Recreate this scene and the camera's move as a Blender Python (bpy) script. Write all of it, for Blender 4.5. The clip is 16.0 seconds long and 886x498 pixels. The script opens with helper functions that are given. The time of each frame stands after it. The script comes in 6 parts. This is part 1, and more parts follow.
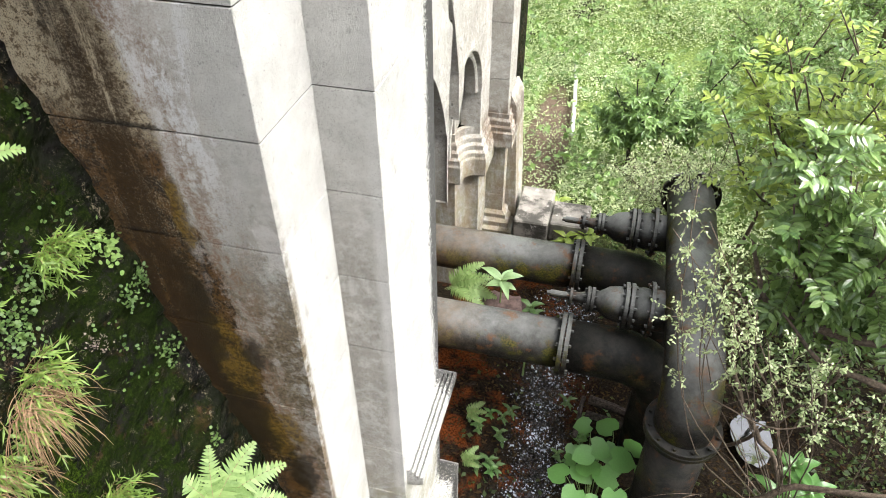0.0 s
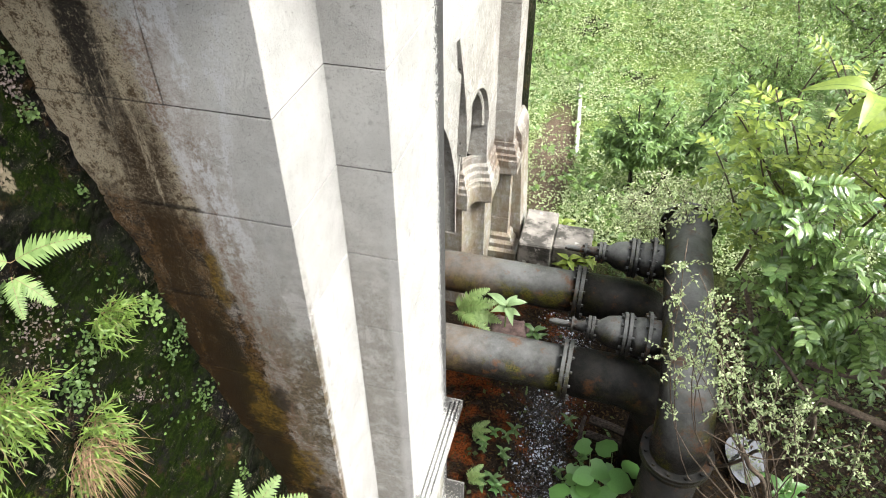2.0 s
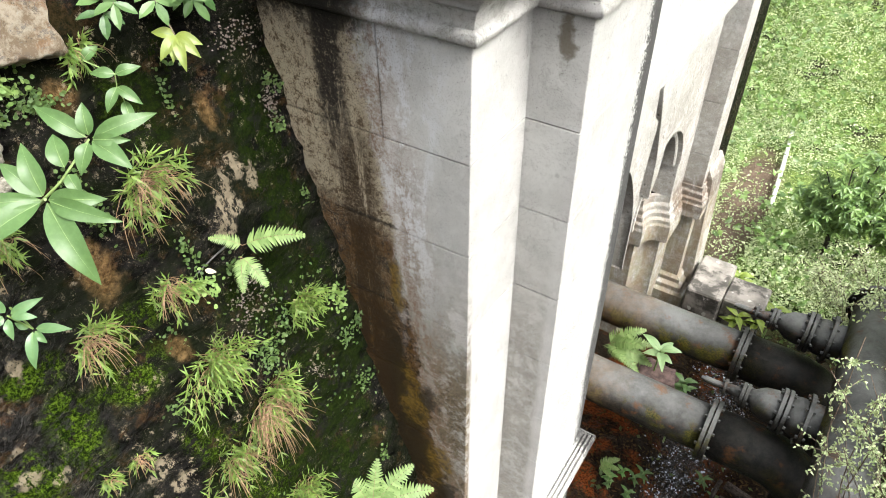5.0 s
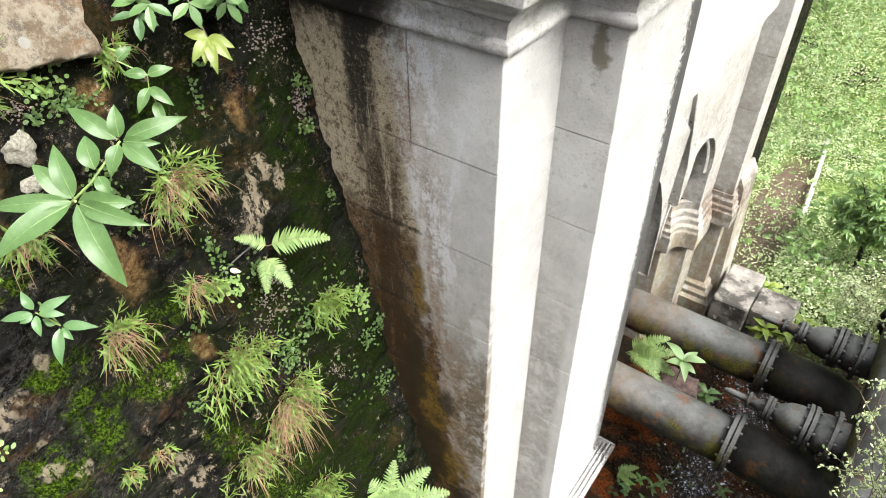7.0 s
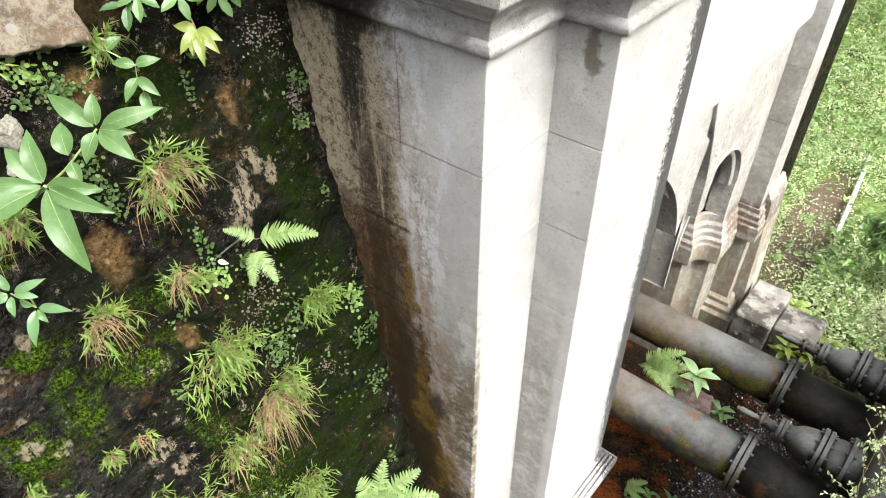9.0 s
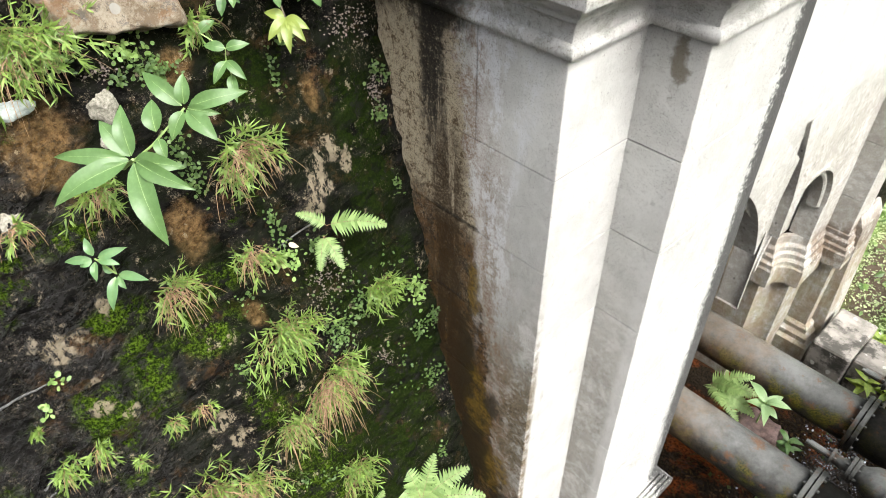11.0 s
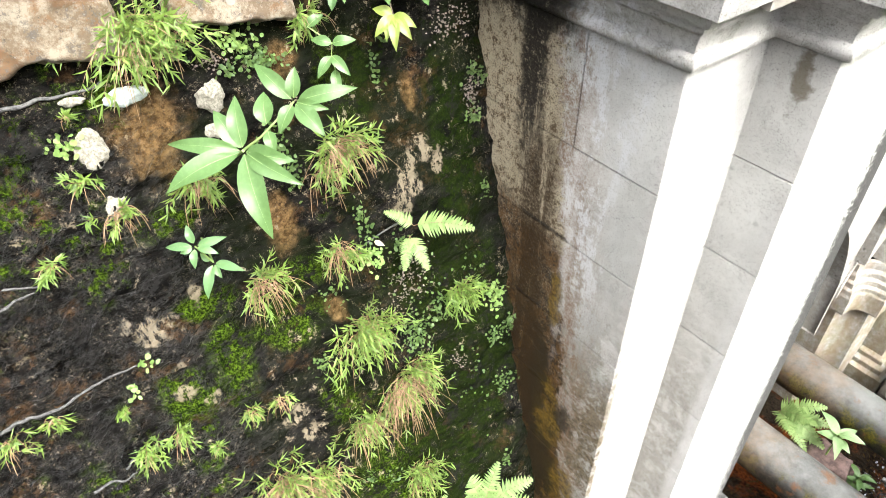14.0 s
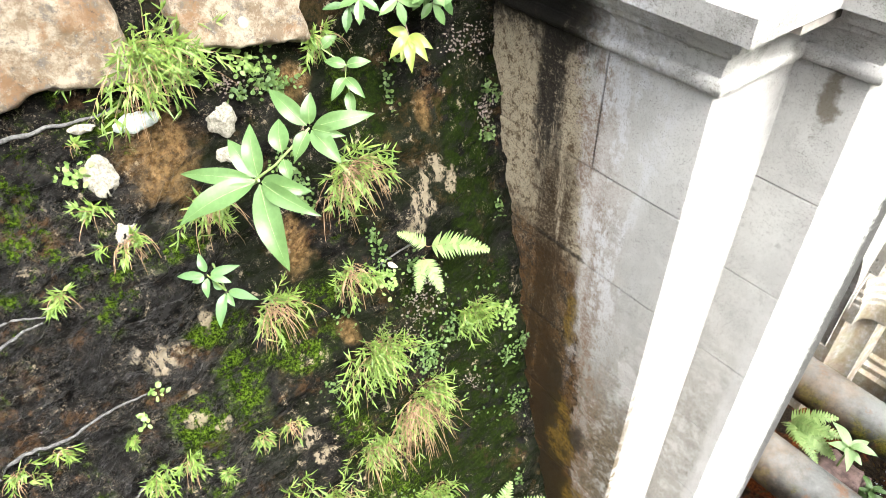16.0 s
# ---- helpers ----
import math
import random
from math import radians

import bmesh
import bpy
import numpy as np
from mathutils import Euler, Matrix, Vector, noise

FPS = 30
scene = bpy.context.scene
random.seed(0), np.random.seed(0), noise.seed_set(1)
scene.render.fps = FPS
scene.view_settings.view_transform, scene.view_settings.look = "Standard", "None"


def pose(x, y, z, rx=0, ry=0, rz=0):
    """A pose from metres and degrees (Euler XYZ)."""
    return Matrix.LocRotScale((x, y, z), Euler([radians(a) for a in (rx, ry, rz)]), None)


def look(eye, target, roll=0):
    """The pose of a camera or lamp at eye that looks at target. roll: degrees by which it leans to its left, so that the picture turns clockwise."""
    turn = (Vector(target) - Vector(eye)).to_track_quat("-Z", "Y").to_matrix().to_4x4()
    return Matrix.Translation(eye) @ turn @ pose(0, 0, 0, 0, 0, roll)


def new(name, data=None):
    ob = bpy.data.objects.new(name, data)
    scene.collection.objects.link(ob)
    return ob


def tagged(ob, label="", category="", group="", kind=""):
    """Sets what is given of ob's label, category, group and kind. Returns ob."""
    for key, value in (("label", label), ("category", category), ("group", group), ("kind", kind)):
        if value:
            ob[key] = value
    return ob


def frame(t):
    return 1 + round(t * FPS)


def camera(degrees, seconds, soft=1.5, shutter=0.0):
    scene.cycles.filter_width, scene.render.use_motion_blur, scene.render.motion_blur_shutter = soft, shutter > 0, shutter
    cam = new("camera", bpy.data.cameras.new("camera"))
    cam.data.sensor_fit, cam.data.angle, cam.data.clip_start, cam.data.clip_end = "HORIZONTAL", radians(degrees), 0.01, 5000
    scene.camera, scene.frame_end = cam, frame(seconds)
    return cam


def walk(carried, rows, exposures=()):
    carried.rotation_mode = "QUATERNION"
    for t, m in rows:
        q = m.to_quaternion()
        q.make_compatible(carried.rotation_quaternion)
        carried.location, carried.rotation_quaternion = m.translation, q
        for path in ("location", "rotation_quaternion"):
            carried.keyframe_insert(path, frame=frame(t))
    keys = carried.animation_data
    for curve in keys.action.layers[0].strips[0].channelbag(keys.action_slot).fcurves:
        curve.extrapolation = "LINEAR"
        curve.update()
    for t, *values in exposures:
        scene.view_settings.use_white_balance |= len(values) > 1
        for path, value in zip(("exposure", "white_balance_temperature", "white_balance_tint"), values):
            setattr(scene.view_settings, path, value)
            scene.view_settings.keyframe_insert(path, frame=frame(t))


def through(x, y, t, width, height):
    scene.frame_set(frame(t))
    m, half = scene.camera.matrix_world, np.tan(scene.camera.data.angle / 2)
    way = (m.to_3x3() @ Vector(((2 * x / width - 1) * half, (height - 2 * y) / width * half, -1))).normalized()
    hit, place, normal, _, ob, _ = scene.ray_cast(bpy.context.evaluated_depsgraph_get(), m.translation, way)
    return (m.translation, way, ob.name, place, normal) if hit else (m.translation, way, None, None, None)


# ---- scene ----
cam = camera(65.5, 16.0, soft=0.9)
PATH = [
    (0, (0.383, 0.286, 6.084), (-0.013, 1.767, 4.8), -0.5),
    (0.5, (0.379, 0.277, 6.207), (-0.016, 1.758, 4.922), -0.5),
    (1, (0.377, 0.259, 6.32), (-0.018, 1.739, 5.033), -0.5),
    (1.5, (0.382, 0.241, 6.462), (-0.014, 1.719, 5.174), -0.5),
    (2, (0.38, 0.219, 6.558), (-0.031, 1.693, 5.271), -0.6),
    (2.5, (0.38, 0.196, 6.65), (-0.125, 1.641, 5.362), -0.7),
    (3, (0.387, 0.176, 6.707), (-0.172, 1.6, 5.418), -0.6),
    (3.5, (0.397, 0.161, 6.758), (-0.226, 1.558, 5.469), -0.6),
    (4, (0.404, 0.147, 6.822), (-0.311, 1.501, 5.535), -0.7),
    (4.5, (0.41, 0.135, 6.885), (-0.393, 1.438, 5.597), -0.7),
    (4.7, (0.416, 0.134, 6.893), (-0.409, 1.424, 5.606), -0.8),
    (7, (0.386, 0.178, 6.937), (-0.514, 1.405, 5.639), -0.6),
    (7.5, (0.411, 0.21, 6.932), (-0.5, 1.428, 5.634), -0.5),
    (8, (0.463, 0.257, 6.922), (-0.465, 1.463, 5.624), -0.4),
    (10.3, (0.619, 0.388, 6.919), (-0.458, 1.463, 5.621), -0.7),
    (10.5, (0.603, 0.38, 6.92), (-0.488, 1.438, 5.62), -0.7),
    (11, (0.566, 0.357, 6.918), (-0.559, 1.38, 5.619), -0.7),
    (11.5, (0.527, 0.346, 6.916), (-0.626, 1.336, 5.617), -0.6),
    (12, (0.492, 0.333, 6.911), (-0.694, 1.286, 5.613), -0.7),
    (12.5, (0.454, 0.317, 6.916), (-0.761, 1.231, 5.616), -0.6),
    (13, (0.432, 0.3, 6.915), (-0.785, 1.211, 5.615), -0.6),
    (13.5, (0.412, 0.277, 6.91), (-0.803, 1.19, 5.61), -0.5),
    (14, (0.399, 0.252, 6.903), (-0.816, 1.167, 5.604), -0.5),
    (14.5, (0.395, 0.233, 6.897), (-0.821, 1.148, 5.598), -0.5),
    (15, (0.368, 0.231, 6.887), (-0.848, 1.149, 5.591), -0.5),
    (15.5, (0.315, 0.257, 6.89), (-0.903, 1.173, 5.594), -0.6),
    (16, (0.264, 0.267, 6.939), (-0.952, 1.183, 5.641), -0.7),
]
walk(cam, [(t, look(eye, target, roll)) for t, eye, target, roll in PATH],
     exposures=[(0, 1.78), (2.5, 1.71), (4.5, 1.74), (8, 1.79), (11, 1.76), (12.5, 2.14), (14.5, 2.36), (16, 2.46)])

# ---- light: a bright overcast sky, strongest from the open valley side ----
SUN_ELEV, SUN_AZ = 52.0, -6.0   # degrees; azimuth counted from +x towards +y
world = bpy.data.worlds.new("overcast_sky")
scene.world = world
world.use_nodes = True
wn = world.node_tree
sky = wn.nodes.new("ShaderNodeTexSky")
sky.sky_type, sky.sun_disc = "NISHITA", False
sky.sun_elevation, sky.sun_rotation = radians(SUN_ELEV), radians(90 - SUN_AZ)
sky.air_density, sky.dust_density, sky.ozone_density = 1.0, 6.0, 1.0
grey = wn.nodes.new("ShaderNodeHueSaturation")
grey.inputs["Saturation"].default_value = 0.35
wn.links.new(sky.outputs[0], grey.inputs["Color"])
wn.links.new(grey.outputs[0], wn.nodes["Background"].inputs["Color"])
wn.nodes["Background"].inputs["Strength"].default_value = 0.15

sun_data = bpy.data.lights.new("sun", "SUN")
sun_data.energy, sun_data.angle, sun_data.color = 2.05, radians(28), (1.0, 0.995, 0.985)
sun = new("sun", sun_data)
sd = Vector((math.cos(radians(SUN_ELEV)) * math.cos(radians(SUN_AZ)), math.cos(radians(SUN_ELEV)) * math.sin(radians(SUN_AZ)), math.sin(radians(SUN_ELEV))))
sun.matrix_world = look(sd * 40, (0, 0, 0))

# ---- node materials ----
class Nodes:
    """A material's node tree, with short words for the nodes in use."""

    def __init__(self, name):
        self.mat = bpy.data.materials.new(name)
        self.mat.use_nodes = True
        self.t = self.mat.node_tree
        self.bsdf = self.t.nodes["Principled BSDF"]
        self.pos = self.t.nodes.new("ShaderNodeNewGeometry").outputs["Position"]

    def put(self, socket, value):
        if hasattr(value, "is_linked"):
            self.t.links.new(value, socket)
        elif isinstance(value, (tuple, list)) and len(value) == 3 and socket.type == "RGBA":
            socket.default_value = (*value, 1)
        else:
            socket.default_value = value

    def node(self, kind, **inputs):
        n = self.t.nodes.new("ShaderNode" + kind)
        for k, v in inputs.items():
            self.put(n.inputs[k], v)
        return n

    def noise(self, scale, detail=5, rough=0.6, vec=None, distort=0.0):
        return self.node("TexNoise", Vector=self.pos if vec is None else vec, Scale=scale, Detail=detail, Roughness=rough, Distortion=distort).outputs["Fac"]

    def voronoi(self, scale, vec=None, feature="F1"):
        n = self.node("TexVoronoi", Vector=self.pos if vec is None else vec, Scale=scale)
        n.feature = feature
        return n.outputs["Distance"]

    def ramp(self, fac, lo, hi, a=0.0, b=1.0):
        n = self.t.nodes.new("ShaderNodeMapRange")
        n.interpolation_type = "SMOOTHSTEP"
        for k, v in (("Value", fac), ("From Min", lo), ("From Max", hi), ("To Min", a), ("To Max", b)):
            self.put(n.inputs[k], v)
        return n.outputs["Result"]

    def op(self, kind, a, b=0.0):
        n = self.t.nodes.new("ShaderNodeMath")
        n.operation = kind
        self.put(n.inputs[0], a), self.put(n.inputs[1], b)
        return n.outputs[0]

    def mul(self, *vals):
        out = vals[0]
        for v in vals[1:]:
            out = self.op("MULTIPLY", out, v)
        return out

    def mix(self, a, b, fac):
        n = self.t.nodes.new("ShaderNodeMix")
        n.data_type = "RGBA"
        self.put(n.inputs[0], fac), self.put(n.inputs[6], a), self.put(n.inputs[7], b)
        return n.outputs[2]

    def stretched(self, sx, sy, sz):
        return self._vec("MULTIPLY", self.pos, (sx, sy, sz))

    def _vec(self, kind, a, b):
        n = self.t.nodes.new("ShaderNodeVectorMath")
        n.operation = kind
        self.put(n.inputs[0], a), self.put(n.inputs[1], b)
        return n.outputs["Value"] if kind in ("LENGTH", "DISTANCE", "DOT_PRODUCT") else n.outputs[0]

    def axis(self, i):
        return self.node("SeparateXYZ", Vector=self.pos).outputs[i]

    def blob(self, centre, radii, ragged=0.5, scale=9.0, soft=0.25):
        """1 inside a ragged patch round a place, 0 outside."""
        v = self._vec("DIVIDE", self._vec("SUBTRACT", self.pos, centre), radii)
        d = self._vec("LENGTH", v, (0, 0, 0))
        d = self.op("ADD", d, self.mul(self.op("SUBTRACT", self.noise(scale, 6, 0.65), 0.5), 2 * ragged))
        return self.ramp(d, 1.0 + soft, 1.0 - soft)

    def random(self):
        return self.t.nodes.new("ShaderNodeObjectInfo").outputs["Random"]

    def island(self):
        n = self.t.nodes.new("ShaderNodeNewGeometry")
        return n.outputs["Random Per Island"]

    def finish(self, colour, rough=0.8, bump=None, strength=0.3, dist=0.01, metal=0.0, spec=0.5):
        self.put(self.bsdf.inputs["Base Color"], colour)
        self.put(self.bsdf.inputs["Roughness"], rough)
        self.put(self.bsdf.inputs["Metallic"], metal)
        self.put(self.bsdf.inputs["Specular IOR Level"], spec)
        if bump is not None:
            b = self.node("Bump", Height=bump, Strength=strength, Distance=dist)
            self.t.links.new(b.outputs[0], self.bsdf.inputs["Normal"])
        return self.mat


def granite_material():
    """Weathered grey granite ashlar, with run-off stains on the side next to the wet rock."""
    n = Nodes("weathered_granite")
    x, y, z = n.axis(0), n.axis(1), n.axis(2)
    grain, pits = n.noise(170, 4, 0.75), n.noise(165, 6, 0.8)
    wav, fray = n.op("SUBTRACT", n.noise(4.5, 7, 0.72), 0.5), n.op("SUBTRACT", n.noise(16, 9, 0.8), 0.5)
    streak = n.noise(1.0, 8, 0.70, n.stretched(9, 3, 2.0))
    col = n.mix((0.50, 0.50, 0.475), (0.63, 0.63, 0.60), n.ramp(n.noise(3.2, 9, 0.72), 0.38, 0.62))
    col = n.mix(col, (0.64, 0.64, 0.61), n.mul(n.ramp(grain, 0.54, 0.60), 0.75))
    col = n.mix(col, (0.06, 0.057, 0.05), n.mul(n.ramp(pits, 0.555, 0.60), n.ramp(n.noise(5, 4), 0.35, 0.6, 0.30, 0.75)))
    col = n.mix(col, (0.16, 0.152, 0.135), n.mul(n.ramp(n.noise(14, 8, 0.8), 0.54, 0.64), n.ramp(n.noise(2.1, 3), 0.4, 0.6), 0.4))
    col = n.mix(col, (0.34, 0.335, 0.31), n.mul(n.random(), 0.22))
    # dark lichen pits
    col = n.mix(col, (0.035, 0.035, 0.03), n.mul(n.ramp(n.noise(34, 7, 0.8), 0.60, 0.66), n.ramp(n.noise(1.7, 3), 0.42, 0.62), 0.8))
    near_face = n.ramp(y, 2.40, 2.36)
    # earthy film on the lower courses
    low = n.mul(n.ramp(n.op("ADD", z, wav), 4.9, 3.5), n.ramp(n.op("ADD", fray, n.mul(wav, 0.6)), -0.14, 0.06, 0.35, 1.0), n.ramp(x, -0.64, -0.70))
    col = n.mix(col, n.mix((0.070, 0.047, 0.020), (0.185, 0.142, 0.080), n.ramp(n.noise(85, 5, 0.82), 0.42, 0.58)), n.mul(low, n.op("MAXIMUM", near_face, n.ramp(y, 2.844, 2.850, 0.0, 0.5)), 0.96))
    # brown wet zone beside the rock, wider further down
    edge = n.op("ADD", n.mul(n.op("SUBTRACT", 5.3, z), 0.138), -1.46)
    edge = n.op("ADD", n.op("ADD", edge, n.mul(wav, 0.30)), n.mul(fray, 0.32))
    edge = n.op("ADD", edge, n.mul(n.op("SUBTRACT", streak, 0.5), 0.22))
    wet = n.mul(n.ramp(n.op("SUBTRACT", edge, x), -0.025, 0.03), near_face)
    grit = n.ramp(n.noise(85, 5, 0.82), 0.42, 0.58)
    brown = n.mix((0.008, 0.0040, 0.0013), (0.100, 0.050, 0.012), n.ramp(n.op("ADD", n.noise(13, 10, 0.85), n.mul(n.op("SUBTRACT", grit, 0.5), 0.13)), 0.44, 0.57))
    brown = n.mix(brown, (0.10, 0.062, 0.012), n.mul(n.ramp(n.noise(6, 9, 0.8), 0.54, 0.60), n.ramp(grain, 0.42, 0.56), 0.55))
    speck = n.mul(n.ramp(n.noise(105, 5, 0.8), 0.53, 0.57), n.ramp(n.noise(7, 8, 0.75), 0.42, 0.58))
    brown = n.mix(brown, (0.40, 0.34, 0.25), n.mul(speck, n.ramp(z, 3.0, 4.8, 0.35, 0.75)))
    dry_high = n.mul(n.ramp(n.op("ADD", n.op("ADD", z, n.mul(wav, 0.9)), n.mul(fray, 0.4)), 4.55, 4.85), 0.95)
    tan = n.mix((0.115, 0.080, 0.040), (0.47, 0.405, 0.29), n.ramp(n.op("ADD", n.noise(26, 9, 0.8), n.mul(n.op("SUBTRACT", n.noise(95, 5, 0.8), 0.5), 0.5)), 0.41, 0.50))
    tan = n.mix(tan, (0.035, 0.028, 0.02), n.mul(n.ramp(pits, 0.53, 0.58), 0.9))
    brown = n.mix(brown, tan, dry_high)
    # white lime bloom
    lime = n.mul(n.ramp(n.op("ADD", streak, n.mul(fray, 0.7)), 0.46, 0.58), n.ramp(x, -1.44, -1.36), n.ramp(n.op("ADD", x, n.mul(wav, 0.4)), -0.98, -1.16), n.ramp(n.op("ADD", z, wav), 3.9, 4.8), near_face)
    col = n.mix(col, (0.68, 0.69, 0.71), n.mul(lime, n.ramp(pits, 0.60, 0.50), 0.75))
    # rusty and lilac bleed past the edge
    over = n.op("SUBTRACT", n.op("ADD", edge, 0.30), x)
    bleed = n.mul(n.ramp(over, -0.05, 0.25), near_face, n.ramp(n.op("ADD", streak, n.mul(fray, 1.1)), 0.58, 0.44))
    col = n.mix(col, (0.20, 0.115, 0.065), n.mul(bleed, n.ramp(n.noise(60, 8, 0.85), 0.42, 0.56, 0.2, 1.0), 0.9))
    col = n.mix(col, brown, n.mul(wet, 0.97))
    rim = n.blob((-1.33, 2.335, 4.75), (0.035, 0.3, 0.75), 1.6, 9, 0.5)
    col = n.mix(col, (0.60, 0.58, 0.56), n.mul(rim, near_face, n.ramp(grain, 0.42, 0.55), 0.6))
    col = n.mix(col, (0.68, 0.67, 0.65), n.mul(n.blob((-0.955, 2.335, 4.17), (0.07, 0.2, 0.13), 1.6, 13, 0.3), n.ramp(grain, 0.40, 0.58), 0.75))
    # ochre algae
    for c, r in (((-1.36, 2.335, 4.27), (0.04, 0.2, 0.20)), ((-1.29, 2.335, 3.22), (0.11, 0.2, 0.24)), ((-1.14, 2.335, 2.72), (0.11, 0.2, 0.22)), ((-1.32, 2.335, 3.55), (0.08, 0.2, 0.07))):
        col = n.mix(col, n.mix((0.06, 0.036, 0.007), (0.21, 0.135, 0.020), n.ramp(n.noise(40, 8, 0.8), 0.42, 0.58)), n.mul(n.blob(c, r, 1.7, 11, 0.4), 0.8))
    for c, r in (((-1.18, 2.335, 3.36), (0.07, 0.2, 0.11)), ((-1.33, 2.335, 2.75), (0.15, 0.2, 0.38)), ((-1.45, 2.335, 3.5), (0.10, 0.2, 0.5)), ((-1.05, 2.335, 2.35), (0.09, 0.2, 0.2))):
        col = n.mix(col, (0.022, 0.016, 0.007), n.mul(n.blob(c, r, 1.7, 9, 0.3), near_face, 0.85))
    # black run-off below the cornice and along the bed joints of the wet side
    run = n.ramp(n.op("ADD", n.noise(1.0, 8, 0.75, n.stretched(9, 3, 1.0)), n.mul(fray, 0.45)), 0.41, 0.50)
    run = n.mul(run, n.ramp(n.noise(45, 8, 0.82), 0.38, 0.48, 0.25, 1.0))
    black = n.mul(run, n.ramp(n.op("ADD", x, n.mul(fray, 0.12)), -1.79, -1.72), n.ramp(n.op("ADD", x, n.mul(fray, 0.20)), -1.55, -1.62), near_face, n.ramp(n.op("ADD", z, n.mul(wav, 0.8)), 4.85, 5.30))
    seep = n.mul(n.ramp(n.noise(1.0, 8, 0.72, n.stretched(14, 3, 1.2)), 0.38, 0.50), n.ramp(n.op("ADD", x, n.mul(fray, 0.12)), -1.76, -1.66), n.ramp(n.op("ADD", x, n.mul(fray, 0.2)), -1.40, -1.52), near_face, n.ramp(z, 5.45, 5.0))
    col = n.mix(col, (0.034, 0.019, 0.007), n.mul(seep, n.ramp(n.noise(70, 7, 0.82), 0.40, 0.52, 0.45, 1.0), 0.95))
    col = n.mix(col, (0.012, 0.010, 0.009), n.mul(black, 0.95))
    for zj in (4.685, 4.12):
        seam = n.ramp(n.op("ABSOLUTE", n.op("SUBTRACT", z, n.op("ADD", zj + 0.008, n.mul(fray, 0.05)))), 0.022, 0.004)
        col = n.mix(col, (0.012, 0.010, 0.008), n.mul(seam, wet, n.ramp(wav, -0.05, 0.10), 0.75))
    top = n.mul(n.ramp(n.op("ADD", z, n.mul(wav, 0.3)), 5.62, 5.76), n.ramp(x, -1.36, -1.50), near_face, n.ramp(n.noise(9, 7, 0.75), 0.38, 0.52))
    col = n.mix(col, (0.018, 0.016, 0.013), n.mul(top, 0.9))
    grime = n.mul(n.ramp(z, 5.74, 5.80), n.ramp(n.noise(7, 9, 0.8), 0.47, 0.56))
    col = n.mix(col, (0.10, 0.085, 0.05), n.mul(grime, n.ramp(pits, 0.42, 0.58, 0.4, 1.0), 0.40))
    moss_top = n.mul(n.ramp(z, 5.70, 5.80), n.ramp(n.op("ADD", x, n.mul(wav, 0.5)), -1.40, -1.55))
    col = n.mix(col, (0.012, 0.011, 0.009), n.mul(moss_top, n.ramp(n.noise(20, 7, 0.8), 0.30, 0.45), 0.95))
    drip = n.mul(n.blob((-0.72, 2.85, 5.66), (0.035, 0.2, 0.13), 1.5, 16, 0.4), n.ramp(y, 2.80, 2.84))
    col = n.mix(col, (0.10, 0.075, 0.035), n.mul(drip, 0.75))
    # olive film low on the recessed face
    col = n.mix(col, (0.22, 0.20, 0.07), n.mul(n.ramp(z, 1.75, 1.35), n.ramp(n.noise(6, 7, 0.7), 0.42, 0.58), 0.4))
    # speckled black lichen towards the far arris of the corner pier
    arris = n.op("ADD", n.mul(n.ramp(y, 3.52, 3.82), n.ramp(z, 1.8, 3.0, 0.22, 0.38)), n.mul(wav, 0.16))
    arris = n.mul(n.ramp(n.op("ADD", n.noise(42, 9, 0.85), arris), 0.62, 0.67), n.ramp(y, 3.30, 3.45), n.ramp(y, 3.95, 3.90), n.ramp(x, -0.68, -0.62))
    col = n.mix(col, (0.03, 0.029, 0.029), n.mul(arris, 0.92))
    # grime in the plinth's moulding
    base = n.mul(n.ramp(n.noise(30, 9, 0.82), 0.50, 0.57), n.ramp(z, 1.72, 1.69), n.ramp(y, 4.2, 4.1), n.ramp(x, -0.595, -0.58))
    col = n.mix(col, (0.07, 0.066, 0.06), n.mul(base, 0.45))
    # rust under the string courses of the arcade
    rust = n.mul(n.ramp(y, 5.0, 5.4), n.ramp(n.op("ADD", z, wav), 2.3, 1.5), n.ramp(streak, 0.40, 0.58))
    col = n.mix(col, (0.20, 0.115, 0.05), n.mul(rust, 0.45))
    cap = n.mul(n.ramp(y, 7.50, 7.56), n.ramp(z, 2.0, 1.84), n.ramp(z, 1.46, 1.52), n.ramp(n.noise(9, 8, 0.78), 0.36, 0.52))
    col = n.mix(col, (0.085, 0.046, 0.022), n.mul(cap, 0.6))
    # tooled pits of the arcade wall
    tool = n.mul(n.ramp(n.voronoi(16, n.stretched(1, 1.0, 0.6)), 0.20, 0.12), n.ramp(y, 4.2, 4.4), n.ramp(y, 7.6, 7.5), n.ramp(z, 2.0, 2.2), n.ramp(z, 4.2, 4.0), n.ramp(n.noise(2.0, 3), 0.42, 0.55))
    col = n.mix(col, (0.10, 0.095, 0.085), n.mul(tool, 0.75))
    bump = n.op("ADD", n.mul(n.noise(60, 8, 0.8), 1.0), n.mul(grain, 0.5))
    rough = n.ramp(wet, 0, 1, 0.85, 0.62)
    return n.finish(col, rough, bump, 1.0, 0.020, spec=n.ramp(wet, 0, 1, 0.3, 0.12))


def mortar_material():
    n = Nodes("old_mortar")
    return n.finish(n.mix((0.035, 0.031, 0.026), (0.15, 0.14, 0.12), n.ramp(n.noise(9, 6, 0.7), 0.40, 0.62)), 0.9, n.noise(80), 0.4, 0.004)


